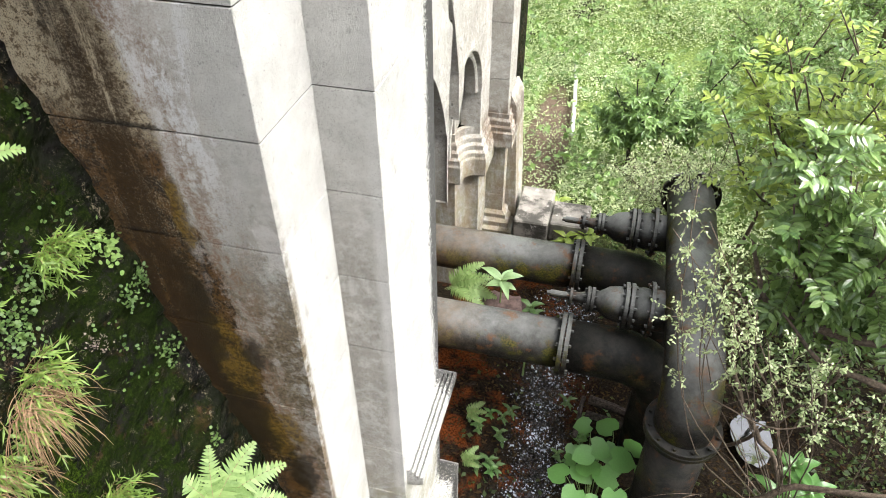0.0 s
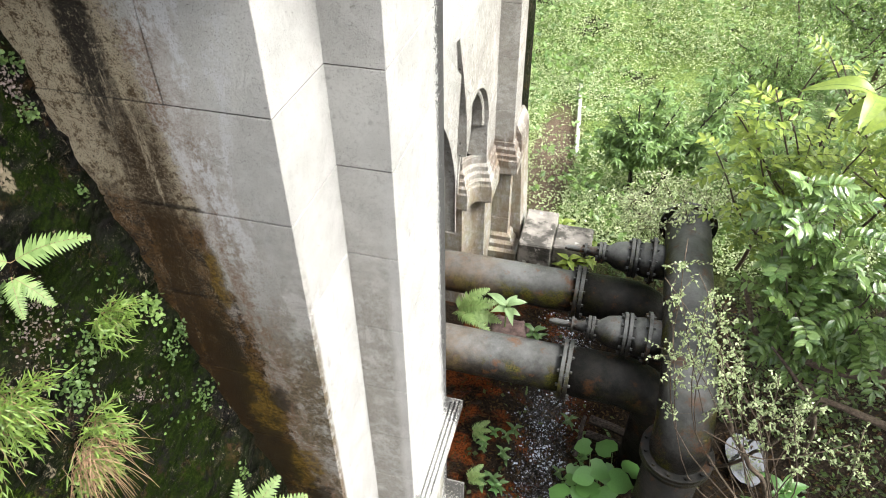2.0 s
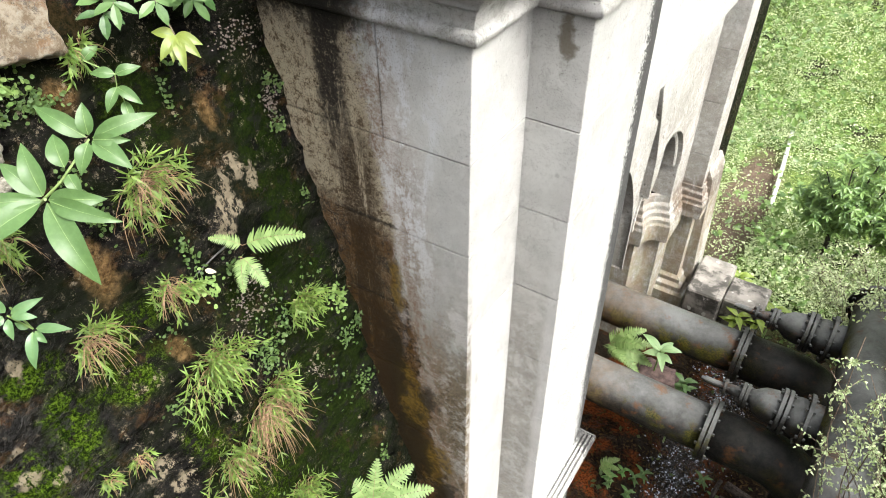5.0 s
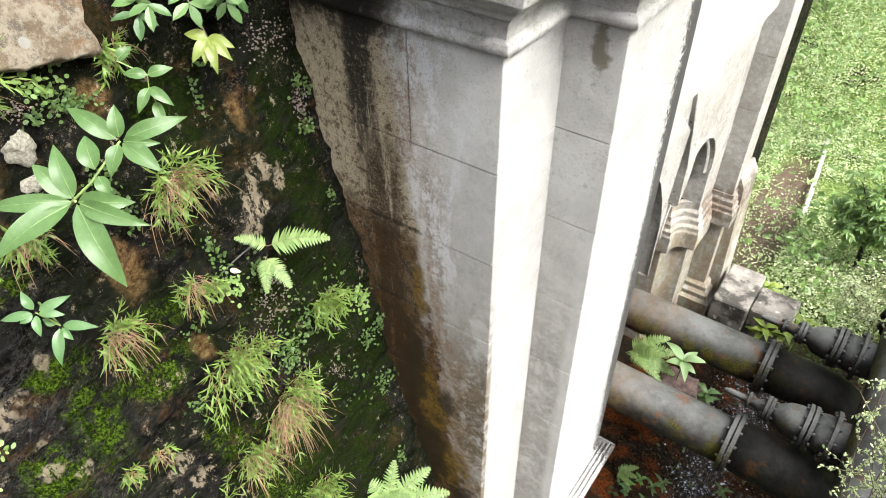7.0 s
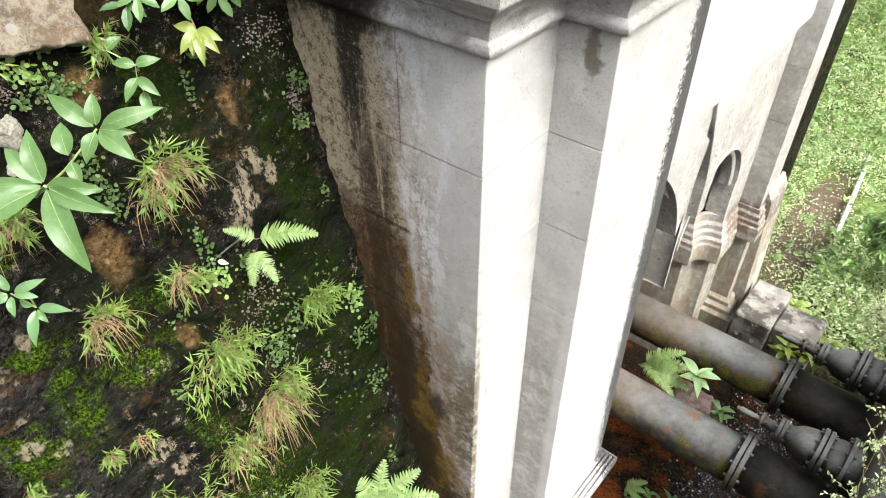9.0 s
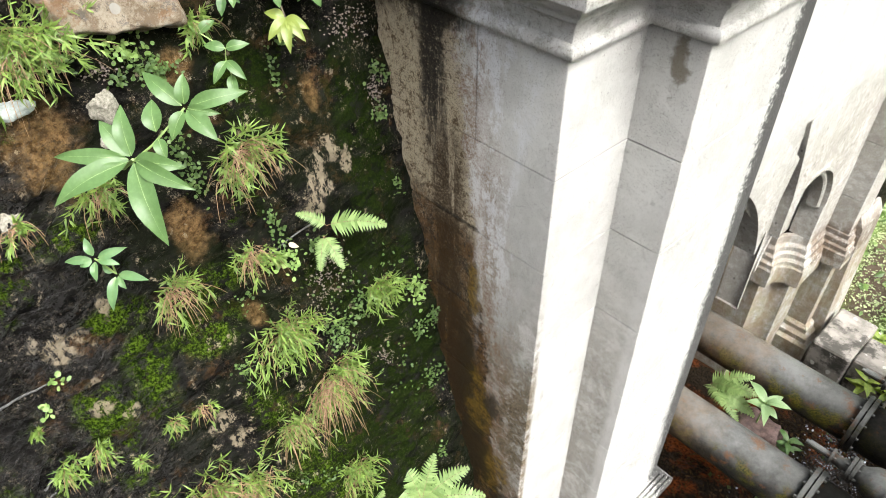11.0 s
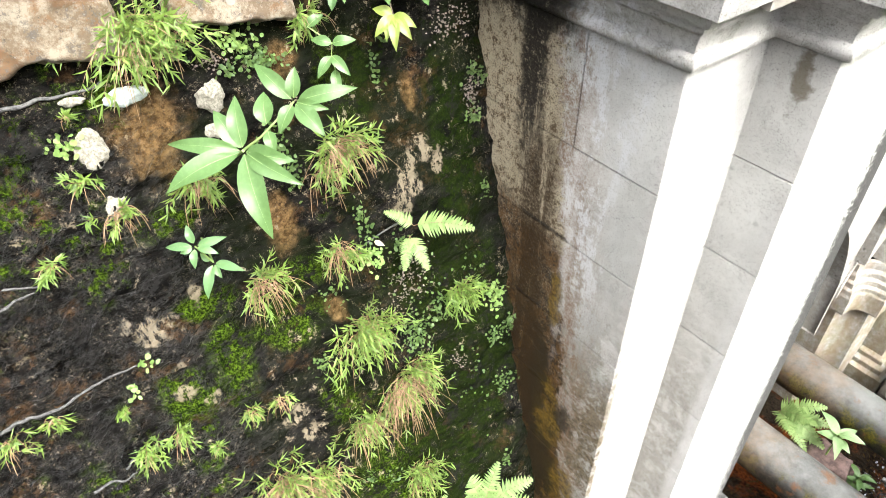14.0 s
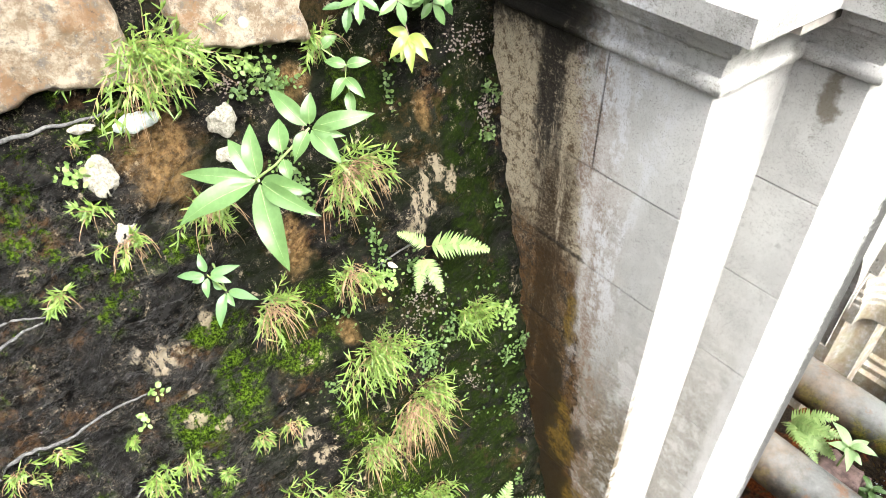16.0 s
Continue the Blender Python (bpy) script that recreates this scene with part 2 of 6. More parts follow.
def rock_material():
    """Wet dark gneiss with rusty patches, moss and lichen."""
    n = Nodes("wet_rock")
    big, mid, fine = n.noise(1.6, 5, 0.6), n.noise(8.5, 8, 0.75), n.noise(52, 7, 0.78)
    band = n.noise(5.0, 8, 0.75, n._vec("MULTIPLY", n._vec("ADD", n.pos, (0, 0, 3)), (1, 1.2, 3.2)))
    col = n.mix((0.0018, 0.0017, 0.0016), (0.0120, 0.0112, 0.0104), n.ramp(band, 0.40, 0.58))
    col = n.mix(col, (0.032, 0.028, 0.023), n.mul(n.ramp(n.noise(30, 9, 0.82, n.stretched(1, 1, 2.2)), 0.57, 0.61), n.ramp(n.axis(1), 1.6, 1.2), 0.7))
    col = n.mix(col, (0.048, 0.041, 0.031), n.mul(n.ramp(fine, 0.54, 0.58), n.ramp(mid, 0.49, 0.56), 0.75))
    col = n.mix(col, (0.15, 0.128, 0.095), n.mul(n.ramp(n.noise(70, 7, 0.82), 0.575, 0.60), n.ramp(mid, 0.47, 0.54)))
    # rusty earth between
    rusty = n.mul(n.ramp(n.noise(5.2, 9, 0.8), 0.53, 0.58), n.ramp(big, 0.42, 0.52))
    col = n.mix(col, n.mix((0.020, 0.011, 0.006), (0.080, 0.046, 0.022), n.ramp(fine, 0.38, 0.62)), n.mul(rusty, 0.85))
    ochre = n.mix((0.070, 0.038, 0.014), (0.22, 0.140, 0.062), n.ramp(n.noise(26, 8, 0.76), 0.38, 0.60))
    for c, r in (((-2.15, 0.75, 5.50), (0.5, 0.12, 0.17)), ((-2.02, 1.158, 4.92), (0.5, 0.075, 0.14)), ((-2.10, 1.88, 5.37), (0.5, 0.035, 0.08)), ((-2.2, 1.34, 5.64), (0.5, 0.07, 0.06)), ((-2.0, 1.30, 4.42), (0.5, 0.05, 0.06))):
        col = n.mix(col, ochre, n.mul(n.blob(c, r, 1.5, 7, 0.45), n.ramp(n.noise(34, 8, 0.8), 0.36, 0.50, 0.35, 1.0), 0.92))
    # moss
    moss_col = n.mix((0.004, 0.010, 0.001), (0.080, 0.135, 0.010), n.ramp(n.noise(70, 8, 0.82), 0.44, 0.60))
    moss = n.mul(n.ramp(n.noise(7.5, 10, 0.82), 0.54, 0.57), n.ramp(n.noise(1.3, 4, 0.6, n._vec("ADD", n.pos, (3.1, 7.7, 1.3))), 0.46, 0.56))
    for c, r in (((-1.95, 0.49, 4.30), (0.6, 0.11, 0.17)), ((-1.95, 0.76, 4.40), (0.6, 0.10, 0.20)), ((-1.95, 0.73, 4.71), (0.6, 0.13, 0.08)), ((-2.0, 0.69, 5.14), (0.6, 0.15, 0.06)), ((-1.95, 1.19, 4.66), (0.6, 0.14, 0.09)), ((-1.95, 1.05, 4.45), (0.6, 0.18, 0.12)), ((-1.75, 2.0, 3.6), (0.6, 0.32, 0.9)), ((-1.95, 2.1, 5.0), (0.6, 0.15, 0.55)), ((-2.1, 1.60, 5.48), (0.6, 0.13, 0.20)), ((-2.2, 0.62, 5.70), (0.6, 0.12, 0.05)), ((-1.9, 1.2, 3.9), (0.6, 0.12, 0.16)), ((-1.8, 1.95, 4.3), (0.6, 0.24, 0.4)), ((-1.7, 1.6, 3.0), (0.6, 0.5, 0.7)), ((-1.9, 1.72, 4.45), (0.6, 0.16, 0.2))):
        moss = n.op("MAXIMUM", moss, n.mul(n.blob(c, r, 0.9, 6, 0.35), n.ramp(n.noise(13, 10, 0.82), 0.455, 0.50)))
    # dark moss towards the pier, darkened further to hold the shade there
    shade_right = n.ramp(n.axis(1), 1.35, 1.70)
    moss_col = n.mix(moss_col, n.mix((0.0015, 0.003, 0.001), (0.010, 0.018, 0.003), n.noise(80, 6, 0.8)), n.mul(shade_right, 0.85))
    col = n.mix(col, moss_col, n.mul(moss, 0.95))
    # thin algae film
    col = n.mix(col, (0.0075, 0.0115, 0.0030), n.mul(n.ramp(n.noise(3.3, 8, 0.75), 0.42, 0.56), n.ramp(n.axis(1), 0.5, 1.0), 0.5))
    # crusts of pale lichen and lime
    crust = n.mul(n.ramp(n.noise(17, 8, 0.8), 0.585, 0.61), n.ramp(n.noise(2.7, 4, 0.6), 0.46, 0.56))
    for c, r in (((-1.98, 1.885, 5.09), (0.5, 0.05, 0.06)), ((-1.98, 1.81, 4.96), (0.5, 0.055, 0.10)), ((-1.95, 1.74, 4.86), (0.5, 0.06, 0.06)), ((-1.98, 1.967, 5.01), (0.5, 0.03, 0.07)), ((-1.8, 0.95, 3.92), (0.5, 0.07, 0.05)), ((-1.95, 0.475, 4.69), (0.5, 0.09, 0.065)), ((-1.95, 0.69, 4.80), (0.5, 0.03, 0.06)), ((-1.8, 0.99, 3.78), (0.5, 0.045, 0.06)), ((-1.93, 0.50, 4.33), (0.5, 0.045, 0.035)), ((-1.9, 0.60, 4.25), (0.5, 0.04, 0.03)), ((-1.95, 0.52, 4.47), (0.5, 0.025, 0.025))):
        crust = n.op("MAXIMUM", crust, n.mul(n.blob(c, r, 1.7, 11, 0.25), n.ramp(n.noise(22, 7, 0.78, n._vec("MULTIPLY", n.pos, (1, 1.4, 0.7))), 0.46, 0.50)))
    col = n.mix(col, n.mix((0.13, 0.105, 0.07), (0.34, 0.29, 0.21), fine), n.mul(crust, 0.9))
    wet = n.mul(n.ramp(n.axis(1), 1.1, 0.3), n.ramp(n.axis(2), 5.75, 5.4))
    layer = n._vec("MULTIPLY", n.node("VectorRotate", Vector=n.pos, Angle=-0.42, Axis=(1, 0, 0)).outputs[0], (1.0, 1.0, 2.1))
    film = n.mul(n.ramp(n.noise(16, 8, 0.78, layer), 0.46, 0.56), wet)
    rough = n.op("SUBTRACT", n.ramp(n.noise(14, 6, 0.75), 0.35, 0.65, 0.50, 0.75), n.mul(film, 0.44))
    rough = n.op("ADD", rough, n.mul(n.op("MAXIMUM", moss, crust), 0.5))
    bump = n.op("ADD", n.op("ADD", n.mul(n.noise(17, 10, 0.80, layer), 0.8), n.mul(n.voronoi(15, n._vec("ADD", layer, (0.3, 0.1, 0.2))), 0.55)), n.mul(n.noise(100, 6, 0.8), 0.25))
    return n.finish(col, rough, bump, 1.0, 0.045, spec=n.op("ADD", 0.03, n.mul(film, n.op("SUBTRACT", 1.0, moss), 0.6)))


def boulder_material():
    n = Nodes("dry_boulder_granite")
    mid, fine = n.noise(6, 7, 0.7), n.noise(60, 5, 0.7)
    col = n.mix((0.23, 0.165, 0.098), (0.48, 0.41, 0.305), n.ramp(n.noise(9, 9, 0.8), 0.42, 0.58))
    col = n.mix(col, (0.28, 0.135, 0.045), n.mul(n.ramp(n.noise(3.6, 9, 0.8), 0.51, 0.58), 0.6))
    col = n.mix(col, (0.07, 0.055, 0.04), n.mul(n.ramp(n.noise(28, 9, 0.82), 0.57, 0.61), 0.7))
    col = n.mix(col, (0.14, 0.12, 0.10), n.mul(n.ramp(n.noise(15, 8, 0.8), 0.53, 0.61), 0.8))
    col = n.mix(col, (0.52, 0.48, 0.40), n.mul(n.ramp(fine, 0.58, 0.72), 0.6))
    col = n.mix(col, (0.52, 0.51, 0.46), n.mul(n.ramp(n.voronoi(9), 0.24, 0.20), n.ramp(n.noise(2.3, 2), 0.5, 0.55), 0.9))
    return n.finish(col, 0.85, n.op("ADD", n.noise(13, 10, 0.82), n.mul(n.noise(70, 7, 0.8), 0.25)), 1.0, 0.10)


def iron_material(name, dusty, mossy=0.85):
    """Old black-coated cast iron with rust blooms, grey dust on top and moss."""
    n = Nodes(name)
    up = n.node("SeparateXYZ", Vector=n.t.nodes.new("ShaderNodeNewGeometry").outputs["Normal"]).outputs[2]
    cloud = n.noise(3.2, 6, 0.65)
    col = n.mix((0.005, 0.005, 0.0045), (0.018, 0.016, 0.013), n.ramp(n.noise(9, 9, 0.78), 0.40, 0.60))
    dust = n.mul(n.ramp(n.op("ADD", up, n.mul(n.op("SUBTRACT", n.noise(14, 9, 0.8), 0.5), 0.6)), 0.10, 0.95), n.ramp(n.noise(1.8, 7, 0.7), 0.30, 0.60, 0.30, 1.0))
    col = n.mix(col, n.mix((0.085, 0.088, 0.084), (0.185, 0.190, 0.182), n.noise(22, 8, 0.8)), n.mul(dust, dusty))
    rust = n.ramp(n.noise(4.5, 6, 0.7, n._vec("ADD", n.pos, (9, 4, 2))), 0.55, 0.68)
    col = n.mix(col, n.mix((0.05, 0.020, 0.007), (0.14, 0.06, 0.020), n.noise(30)), n.mul(rust, 0.7))
    moss = n.mul(n.ramp(n.noise(3.7, 6, 0.7, n._vec("ADD", n.pos, (1, 14, 5))), 0.50, 0.60), n.ramp(up, -0.5, 0.1))
    col = n.mix(col, n.mix((0.010, 0.014, 0.003), (0.075, 0.066, 0.008), n.ramp(n.noise(60, 7, 0.8), 0.4, 0.6)), n.mul(moss, n.ramp(up, 0.75, 0.35), mossy))
    # rust-brown run-off where the pipes leave the wall
    run = n.mul(n.ramp(n.op("ADD", n.axis(0), n.mul(n.op("SUBTRACT", n.noise(3.0, 6, 0.7), 0.5), 0.7)), -0.42, -0.85), n.ramp(n.noise(7, 8, 0.78), 0.36, 0.60, 0.25, 1.0))
    col = n.mix(col, n.mix((0.05, 0.028, 0.013), (0.18, 0.125, 0.075), n.noise(18, 7, 0.78)), n.mul(run, 0.45))
    return n.finish(col, n.ramp(cloud, 0.3, 0.7, 0.40, 0.70), n.op("ADD", n.noise(35, 6, 0.7), n.mul(n.noise(140), 0.4)), 0.5, 0.010, metal=0.0, spec=0.16)


def concrete_material():
    n = Nodes("mossy_concrete")
    col = n.mix((0.13, 0.12, 0.105), (0.27, 0.25, 0.22), n.ramp(n.noise(5, 6), 0.35, 0.65))
    col = n.mix(col, (0.030, 0.028, 0.022), n.mul(n.ramp(n.noise(3.5, 6, 0.7), 0.50, 0.62), 0.85))
    col = n.mix(col, (0.50, 0.49, 0.45), n.mul(n.ramp(n.noise(9, 3, 0.5), 0.66, 0.70), 0.8))
    return n.finish(col, 0.85, n.noise(50, 6, 0.7), 0.5, 0.008)


def ground_material():
    n = Nodes("damp_soil")
    fine = n.noise(38, 7, 0.72)
    col = n.mix((0.004, 0.003, 0.0022), (0.024, 0.017, 0.010), n.ramp(fine, 0.38, 0.62))
    red = n.mul(n.ramp(n.noise(2.1, 5, 0.65), 0.47, 0.60), n.ramp(n.axis(1), 8.5, 6.8))
    col = n.mix(col, n.mix((0.026, 0.006, 0.002), (0.17, 0.046, 0.010), n.ramp(fine, 0.36, 0.60)), n.mul(red, n.ramp(n.axis(0), 0.9, 0.2), 0.9))
    green = n.ramp(n.noise(1.2, 5, 0.6), 0.30, 0.46)
    col = n.mix(col, n.mix((0.05, 0.09, 0.018), (0.25, 0.33, 0.10), n.ramp(n.noise(24, 7, 0.75), 0.35, 0.65)), n.mul(green, n.ramp(n.axis(1), 8.0, 10.0), n.op("SUBTRACT", 1.0, n.blob((-0.55, 11.2, -0.3), (0.35, 1.9, 2.0), 0.6, 3, 0.3)), 0.9))
    col = n.mix(col, n.mix((0.05, 0.034, 0.022), (0.20, 0.15, 0.11), fine), n.mul(n.ramp(n.axis(1), 8.6, 9.2), n.ramp(n.axis(1), 14.0, 13.0), n.blob((-0.55, 11.2, -0.3), (0.45, 1.9, 2.0), 0.6, 3, 0.4)))
    wet = n.ramp(n.noise(2.7, 4), 0.5, 0.6)
    return n.finish(col, n.ramp(wet, 0, 1, 0.85, 0.45), n.op("ADD", fine, n.mul(n.noise(9, 6, 0.7), 0.9)), 0.9, 0.04, spec=0.08)


def leaf_material(name, dark, light, rough=0.42, spec=0.45, through=0.35):
    """Leaf blades: varied from leaf to leaf, some light shining through."""
    n = Nodes(name)
    col = n.mix(dark, light, n.island())
    col = n.mix(col, tuple(min(1.0, c * 1.25) for c in light), n.mul(n.ramp(n.noise(60, 3), 0.4, 0.7), 0.3))
    n.finish(col, rough, None, spec=spec)
    thin = n.node("BsdfTranslucent", Color=n.mix(col, (0.9, 1.0, 0.35), 0.25))
    mixed = n.t.nodes.new("ShaderNodeMixShader")
    mixed.inputs[0].default_value = through
    n.t.links.new(n.bsdf.outputs[0], mixed.inputs[1])
    n.t.links.new(thin.outputs[0], mixed.inputs[2])
    n.t.links.new(mixed.outputs[0], n.t.nodes["Material Output"].inputs["Surface"])
    return n.mat


def plain_material(name, a, b, scale=20, rough=0.7, strength=0.3, spec=0.4):
    n = Nodes(name)
    f = n.noise(scale, 6, 0.7)
    return n.finish(n.mix(a, b, n.ramp(f, 0.32, 0.68)), rough, f, strength, 0.006, spec=spec)


GRANITE, MORTAR, ROCK, BOULDER = granite_material(), mortar_material(), rock_material(), boulder_material()
# the dark iron has hardly any grey top coat and little moss
IRON, IRON_DARK = iron_material("old_cast_iron", 0.75), iron_material("dark_cast_iron", 0.10, 0.25)
IRON_MOSSY = iron_material("mossy_manifold_iron", 0.90, 0.95)
IRON_VALVE = iron_material("rusty_valve_iron", 1.0, 0.3)
CONCRETE, SOIL = concrete_material(), ground_material()
BARK = plain_material("twig_bark", (0.048, 0.035, 0.024), (0.145, 0.110, 0.078), 40, 0.85)
LICHEN = plain_material("pale_lichen", (0.095, 0.088, 0.068), (0.225, 0.215, 0.18), 90, 0.9, 0.45, 0.1)
ROOT = plain_material("grey_root", (0.022, 0.021, 0.021), (0.095, 0.095, 0.092), 70, 0.8, 0.9)

# ---- mesh helpers ----
def part(name, bm, material, parent=None, label="", smooth=False):
    """Links a bmesh as one mesh object, under a thing or a part when parent is given."""
    me = bpy.data.meshes.new(name)
    if isinstance(bm, tuple):
        me.from_pydata(*bm)
    else:
        bmesh.ops.recalc_face_normals(bm, faces=bm.faces)
        bm.to_mesh(me)
        bm.free()
    me.materials.append(material)
    if smooth:
        me.polygons.foreach_set("use_smooth", [True] * len(me.polygons))
    ob = new(name, me)
    if parent is not None:
        ob.parent = parent
    if label:
        ob["label"] = label
    return ob


def thing(name, label, category, group="", kind=""):
    return tagged(new(name), label, category, group, kind)


def box(bm, x0, x1, y0, y1, z0, z1, bevel=0.0):
    made = bmesh.ops.create_cube(bm, size=1, matrix=Matrix.Translation(((x0 + x1) / 2, (y0 + y1) / 2, (z0 + z1) / 2)) @ Matrix.Diagonal((x1 - x0, y1 - y0, z1 - z0, 1)))
    if bevel:
        vs = set(made["verts"])
        bmesh.ops.bevel(bm, geom=[e for e in bm.edges if e.verts[0] in vs], offset=bevel, segments=1, affect="EDGES", profile=0.6)


def sweep(bm, path, profile, cap=True):
    """Runs a profile of (out, up) along a level path of (x, y), mitred at the corners; out is to the right of the way."""
    n = len(path)
    rings = []
    for i, p in enumerate(path):
        p = Vector(p)
        a = (p - Vector(path[i - 1])).normalized() if i else None
        b = (Vector(path[i + 1]) - p).normalized() if i < n - 1 else None
        na = Vector((a.y, -a.x)) if a else None
        nb = Vector((b.y, -b.x)) if b else None
        m = (na + nb) / (1 + na.dot(nb)) if a and b else (na or nb)
        rings.append([bm.verts.new((p.x + m.x * o, p.y + m.y * o, z)) for o, z in profile])
    for r, s in zip(rings, rings[1:]):
        for i in range(len(profile)):
            j = (i + 1) % len(profile)
            bm.faces.new((r[i], s[i], s[j], r[j]))
    if cap:
        bm.faces.new(rings[0][::-1])
        bm.faces.new(rings[-1])


def tube(bm, points, radii, sides=12, cap=True):
    """A tube through points, with a radius at each."""
    pts = [Vector(p) for p in points]
    rings, ref = [], None
    for i, p in enumerate(pts):
        d = (pts[min(i + 1, len(pts) - 1)] - pts[max(i - 1, 0)]).normalized()
        if ref is None:
            ref = d.orthogonal().normalized()
        ref = (ref - d * ref.dot(d)).normalized()
        side = d.cross(ref)
        r = radii[i] if isinstance(radii, (list, tuple)) else radii
        rings.append([bm.verts.new(p + (ref * math.cos(2 * math.pi * k / sides) + side * math.sin(2 * math.pi * k / sides)) * r) for k in range(sides)])
    for a, b in zip(rings, rings[1:]):
        for k in range(sides):
            bm.faces.new((a[k], a[(k + 1) % sides], b[(k + 1) % sides], b[k]))
    if cap:
        bm.faces.new(rings[0][::-1])
        bm.faces.new(rings[-1])


def lathe(bm, profile, m, sides=40):
    """Turns a closed profile of (radius, height) round the z axis of the pose m."""
    rings = [[bm.verts.new(m @ Vector((r * math.cos(2 * math.pi * k / sides), r * math.sin(2 * math.pi * k / sides), h))) for k in range(sides)] for r, h in profile]
    for a, b in zip(rings, rings[1:]):
        for k in range(sides):
            bm.faces.new((a[k], a[(k + 1) % sides], b[(k + 1) % sides], b[k]))
    bm.faces.new(rings[0][::-1])
    bm.faces.new(rings[-1])


def fbm(x, y, z, octaves=5, gain=0.5):
    v, a = 0.0, 1.0
    for _ in range(octaves):
        v += a * noise.noise((x, y, z))
        x, y, z, a = x * 2.03, y * 2.03, z * 2.03, a * gain
    return v


def smooth01(a, b, x):
    t = min(1.0, max(0.0, (x - a) / (b - a)))
    return t * t * (3 - 2 * t)

# ---- the ground and the rock ----
def rock_plane(y, z):
    return -2.24 + 0.08 * y - 0.23 * (z - 5.5)


def rock_x(y, z):
    """The face of the rock: leaning back, broken by ledges and cracks."""
    x = rock_plane(y, z)
    x += 0.050 * fbm(y * 1.3, z * 1.3, 2.0, 3) + 0.034 * fbm(y * 4.1 + 5, z * 6.0, 7.0, 5, 0.6)
    strata = (z * 1.0 + y * 0.45) * 4.3 + 0.8 * noise.noise((y * 1.7, z * 1.7, 4.4))
    f = strata - math.floor(strata)
    x += 0.020 * (smooth01(0.0, 0.25, f) - f) * (0.5 + noise.noise((y * 2, z * 2, 9)))
    # slabby broken layers on the open side
    lay = (z - 0.45 * y) * 7.5 + 1.1 * noise.noise((y * 2.3, z * 2.3, 14.0))
    g = lay - math.floor(lay)
    x += smooth01(1.2, 0.5, y) * (0.045 * (0.5 - g) * (0.6 + noise.noise((y * 3, z * 3, math.floor(lay) * 3.7))) + 0.010 * fbm(y * 13, z * 17, 3.3, 3, 0.6))
    # top rounds back into the hill
    x -= 0.9 * smooth01(5.9, 6.7, z) ** 2
    return x


def ground_z(x, y):
    z = -0.52 + 0.07 * fbm(x * 0.6, y * 0.6, 3.0, 4) + 0.02 * fbm(x * 5, y * 5, 1.0, 3)
    z -= 0.16 * math.exp(-(((x - 0.15 - 0.04 * y) / 0.45) ** 2)) * smooth01(2.0, 3.5, y) * smooth01(8.0, 6.5, y)
    z -= 0.22 * math.exp(-(((x - 2.45) / 0.5) ** 2 + ((y - 5.3) / 0.7) ** 2))
    z += 0.20 * smooth01(8.2, 9.2, y) + 0.28 * max(0.0, y - 14.5)
    z += 0.16 * max(0.0, x - 3.0) + 0.25 * max(0.0, x - 8) + 0.12 * max(0.0, -1.0 - y)
    west = smooth01(-2.3, -3.3, x) * smooth01(9.5, 8.0, y)
    far_west = smooth01(-1.5, -4.5, x) * smooth01(8.0, 9.5, y)
    z += (6.35 - z) * west + (0.25 * max(0.0, -x - 1.5)) * far_west
    z += 0.35 * max(0.0, -4.0 - x) * west
    return min(z, 90 + 0.02 * y)


def spaced(lo, mid0, mid1, hi, step, grow=1.18):
    out = [mid0 + i * step for i in range(int((mid1 - mid0) / step) + 1)]
    s, v = step, out[-1]
    while v < hi:
        s *= grow
        v += s
        out.append(v)
    s, v = step, out[0]
    low = []
    while v > lo:
        s *= grow
        v -= s
        low.append(v)
    return low[::-1] + out


def sheet(us, vs, place):
    verts = [place(u, v) for v in vs for u in us]
    w = len(us)
    faces = [(j * w + i, j * w + i + 1, (j + 1) * w + i + 1, (j + 1) * w + i) for j in range(len(vs) - 1) for i in range(w - 1)]
    return verts, [], faces


gx, gy = spaced(-900, -1.2, 4.5, 900, 0.07), spaced(-900, 2.2, 10.0, 900, 0.07)
ground = part("ground", sheet(gx, gy, lambda x, y: (x, y, ground_z(x, y))), SOIL, smooth=True)
tagged(ground, "damp reddish soil of the gully, rising to hillsides", "ground", kind="structure")

ry = [-4 + 0.08 * i for i in range(43)] + [-0.56 + 0.024 * i for i in range(150)]
rz = [-0.6 + 0.08 * i for i in range(33)] + [2.04 + 0.024 * i for i in range(200)]
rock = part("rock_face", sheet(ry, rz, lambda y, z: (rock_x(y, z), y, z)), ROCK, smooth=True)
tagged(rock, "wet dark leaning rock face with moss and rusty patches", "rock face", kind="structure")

# ---- the stone building ----
JOINTS = [-0.6, 0.0, 0.42, 0.90, 1.42, 1.96, 2.475, 2.99, 3.555, 4.12, 4.685, 5.22, 5.775]
XA, YA, XB, YB, YF = -0.893, 2.335, -0.600, 2.852, 3.80
corner = thing("wall_corner", "stepped corner pier of weathered grey granite ashlar", "wall", kind="structure")
bm = bmesh.new()
box(bm, -2.7, XA - 0.010, YA + 0.010, 3.4, -0.6, 6.02)
box(bm, -1.6, XB - 0.010, YB + 0.010, YF - 0.010, -0.6, 6.02)
part("mortar_core", bm, MORTAR, corner)


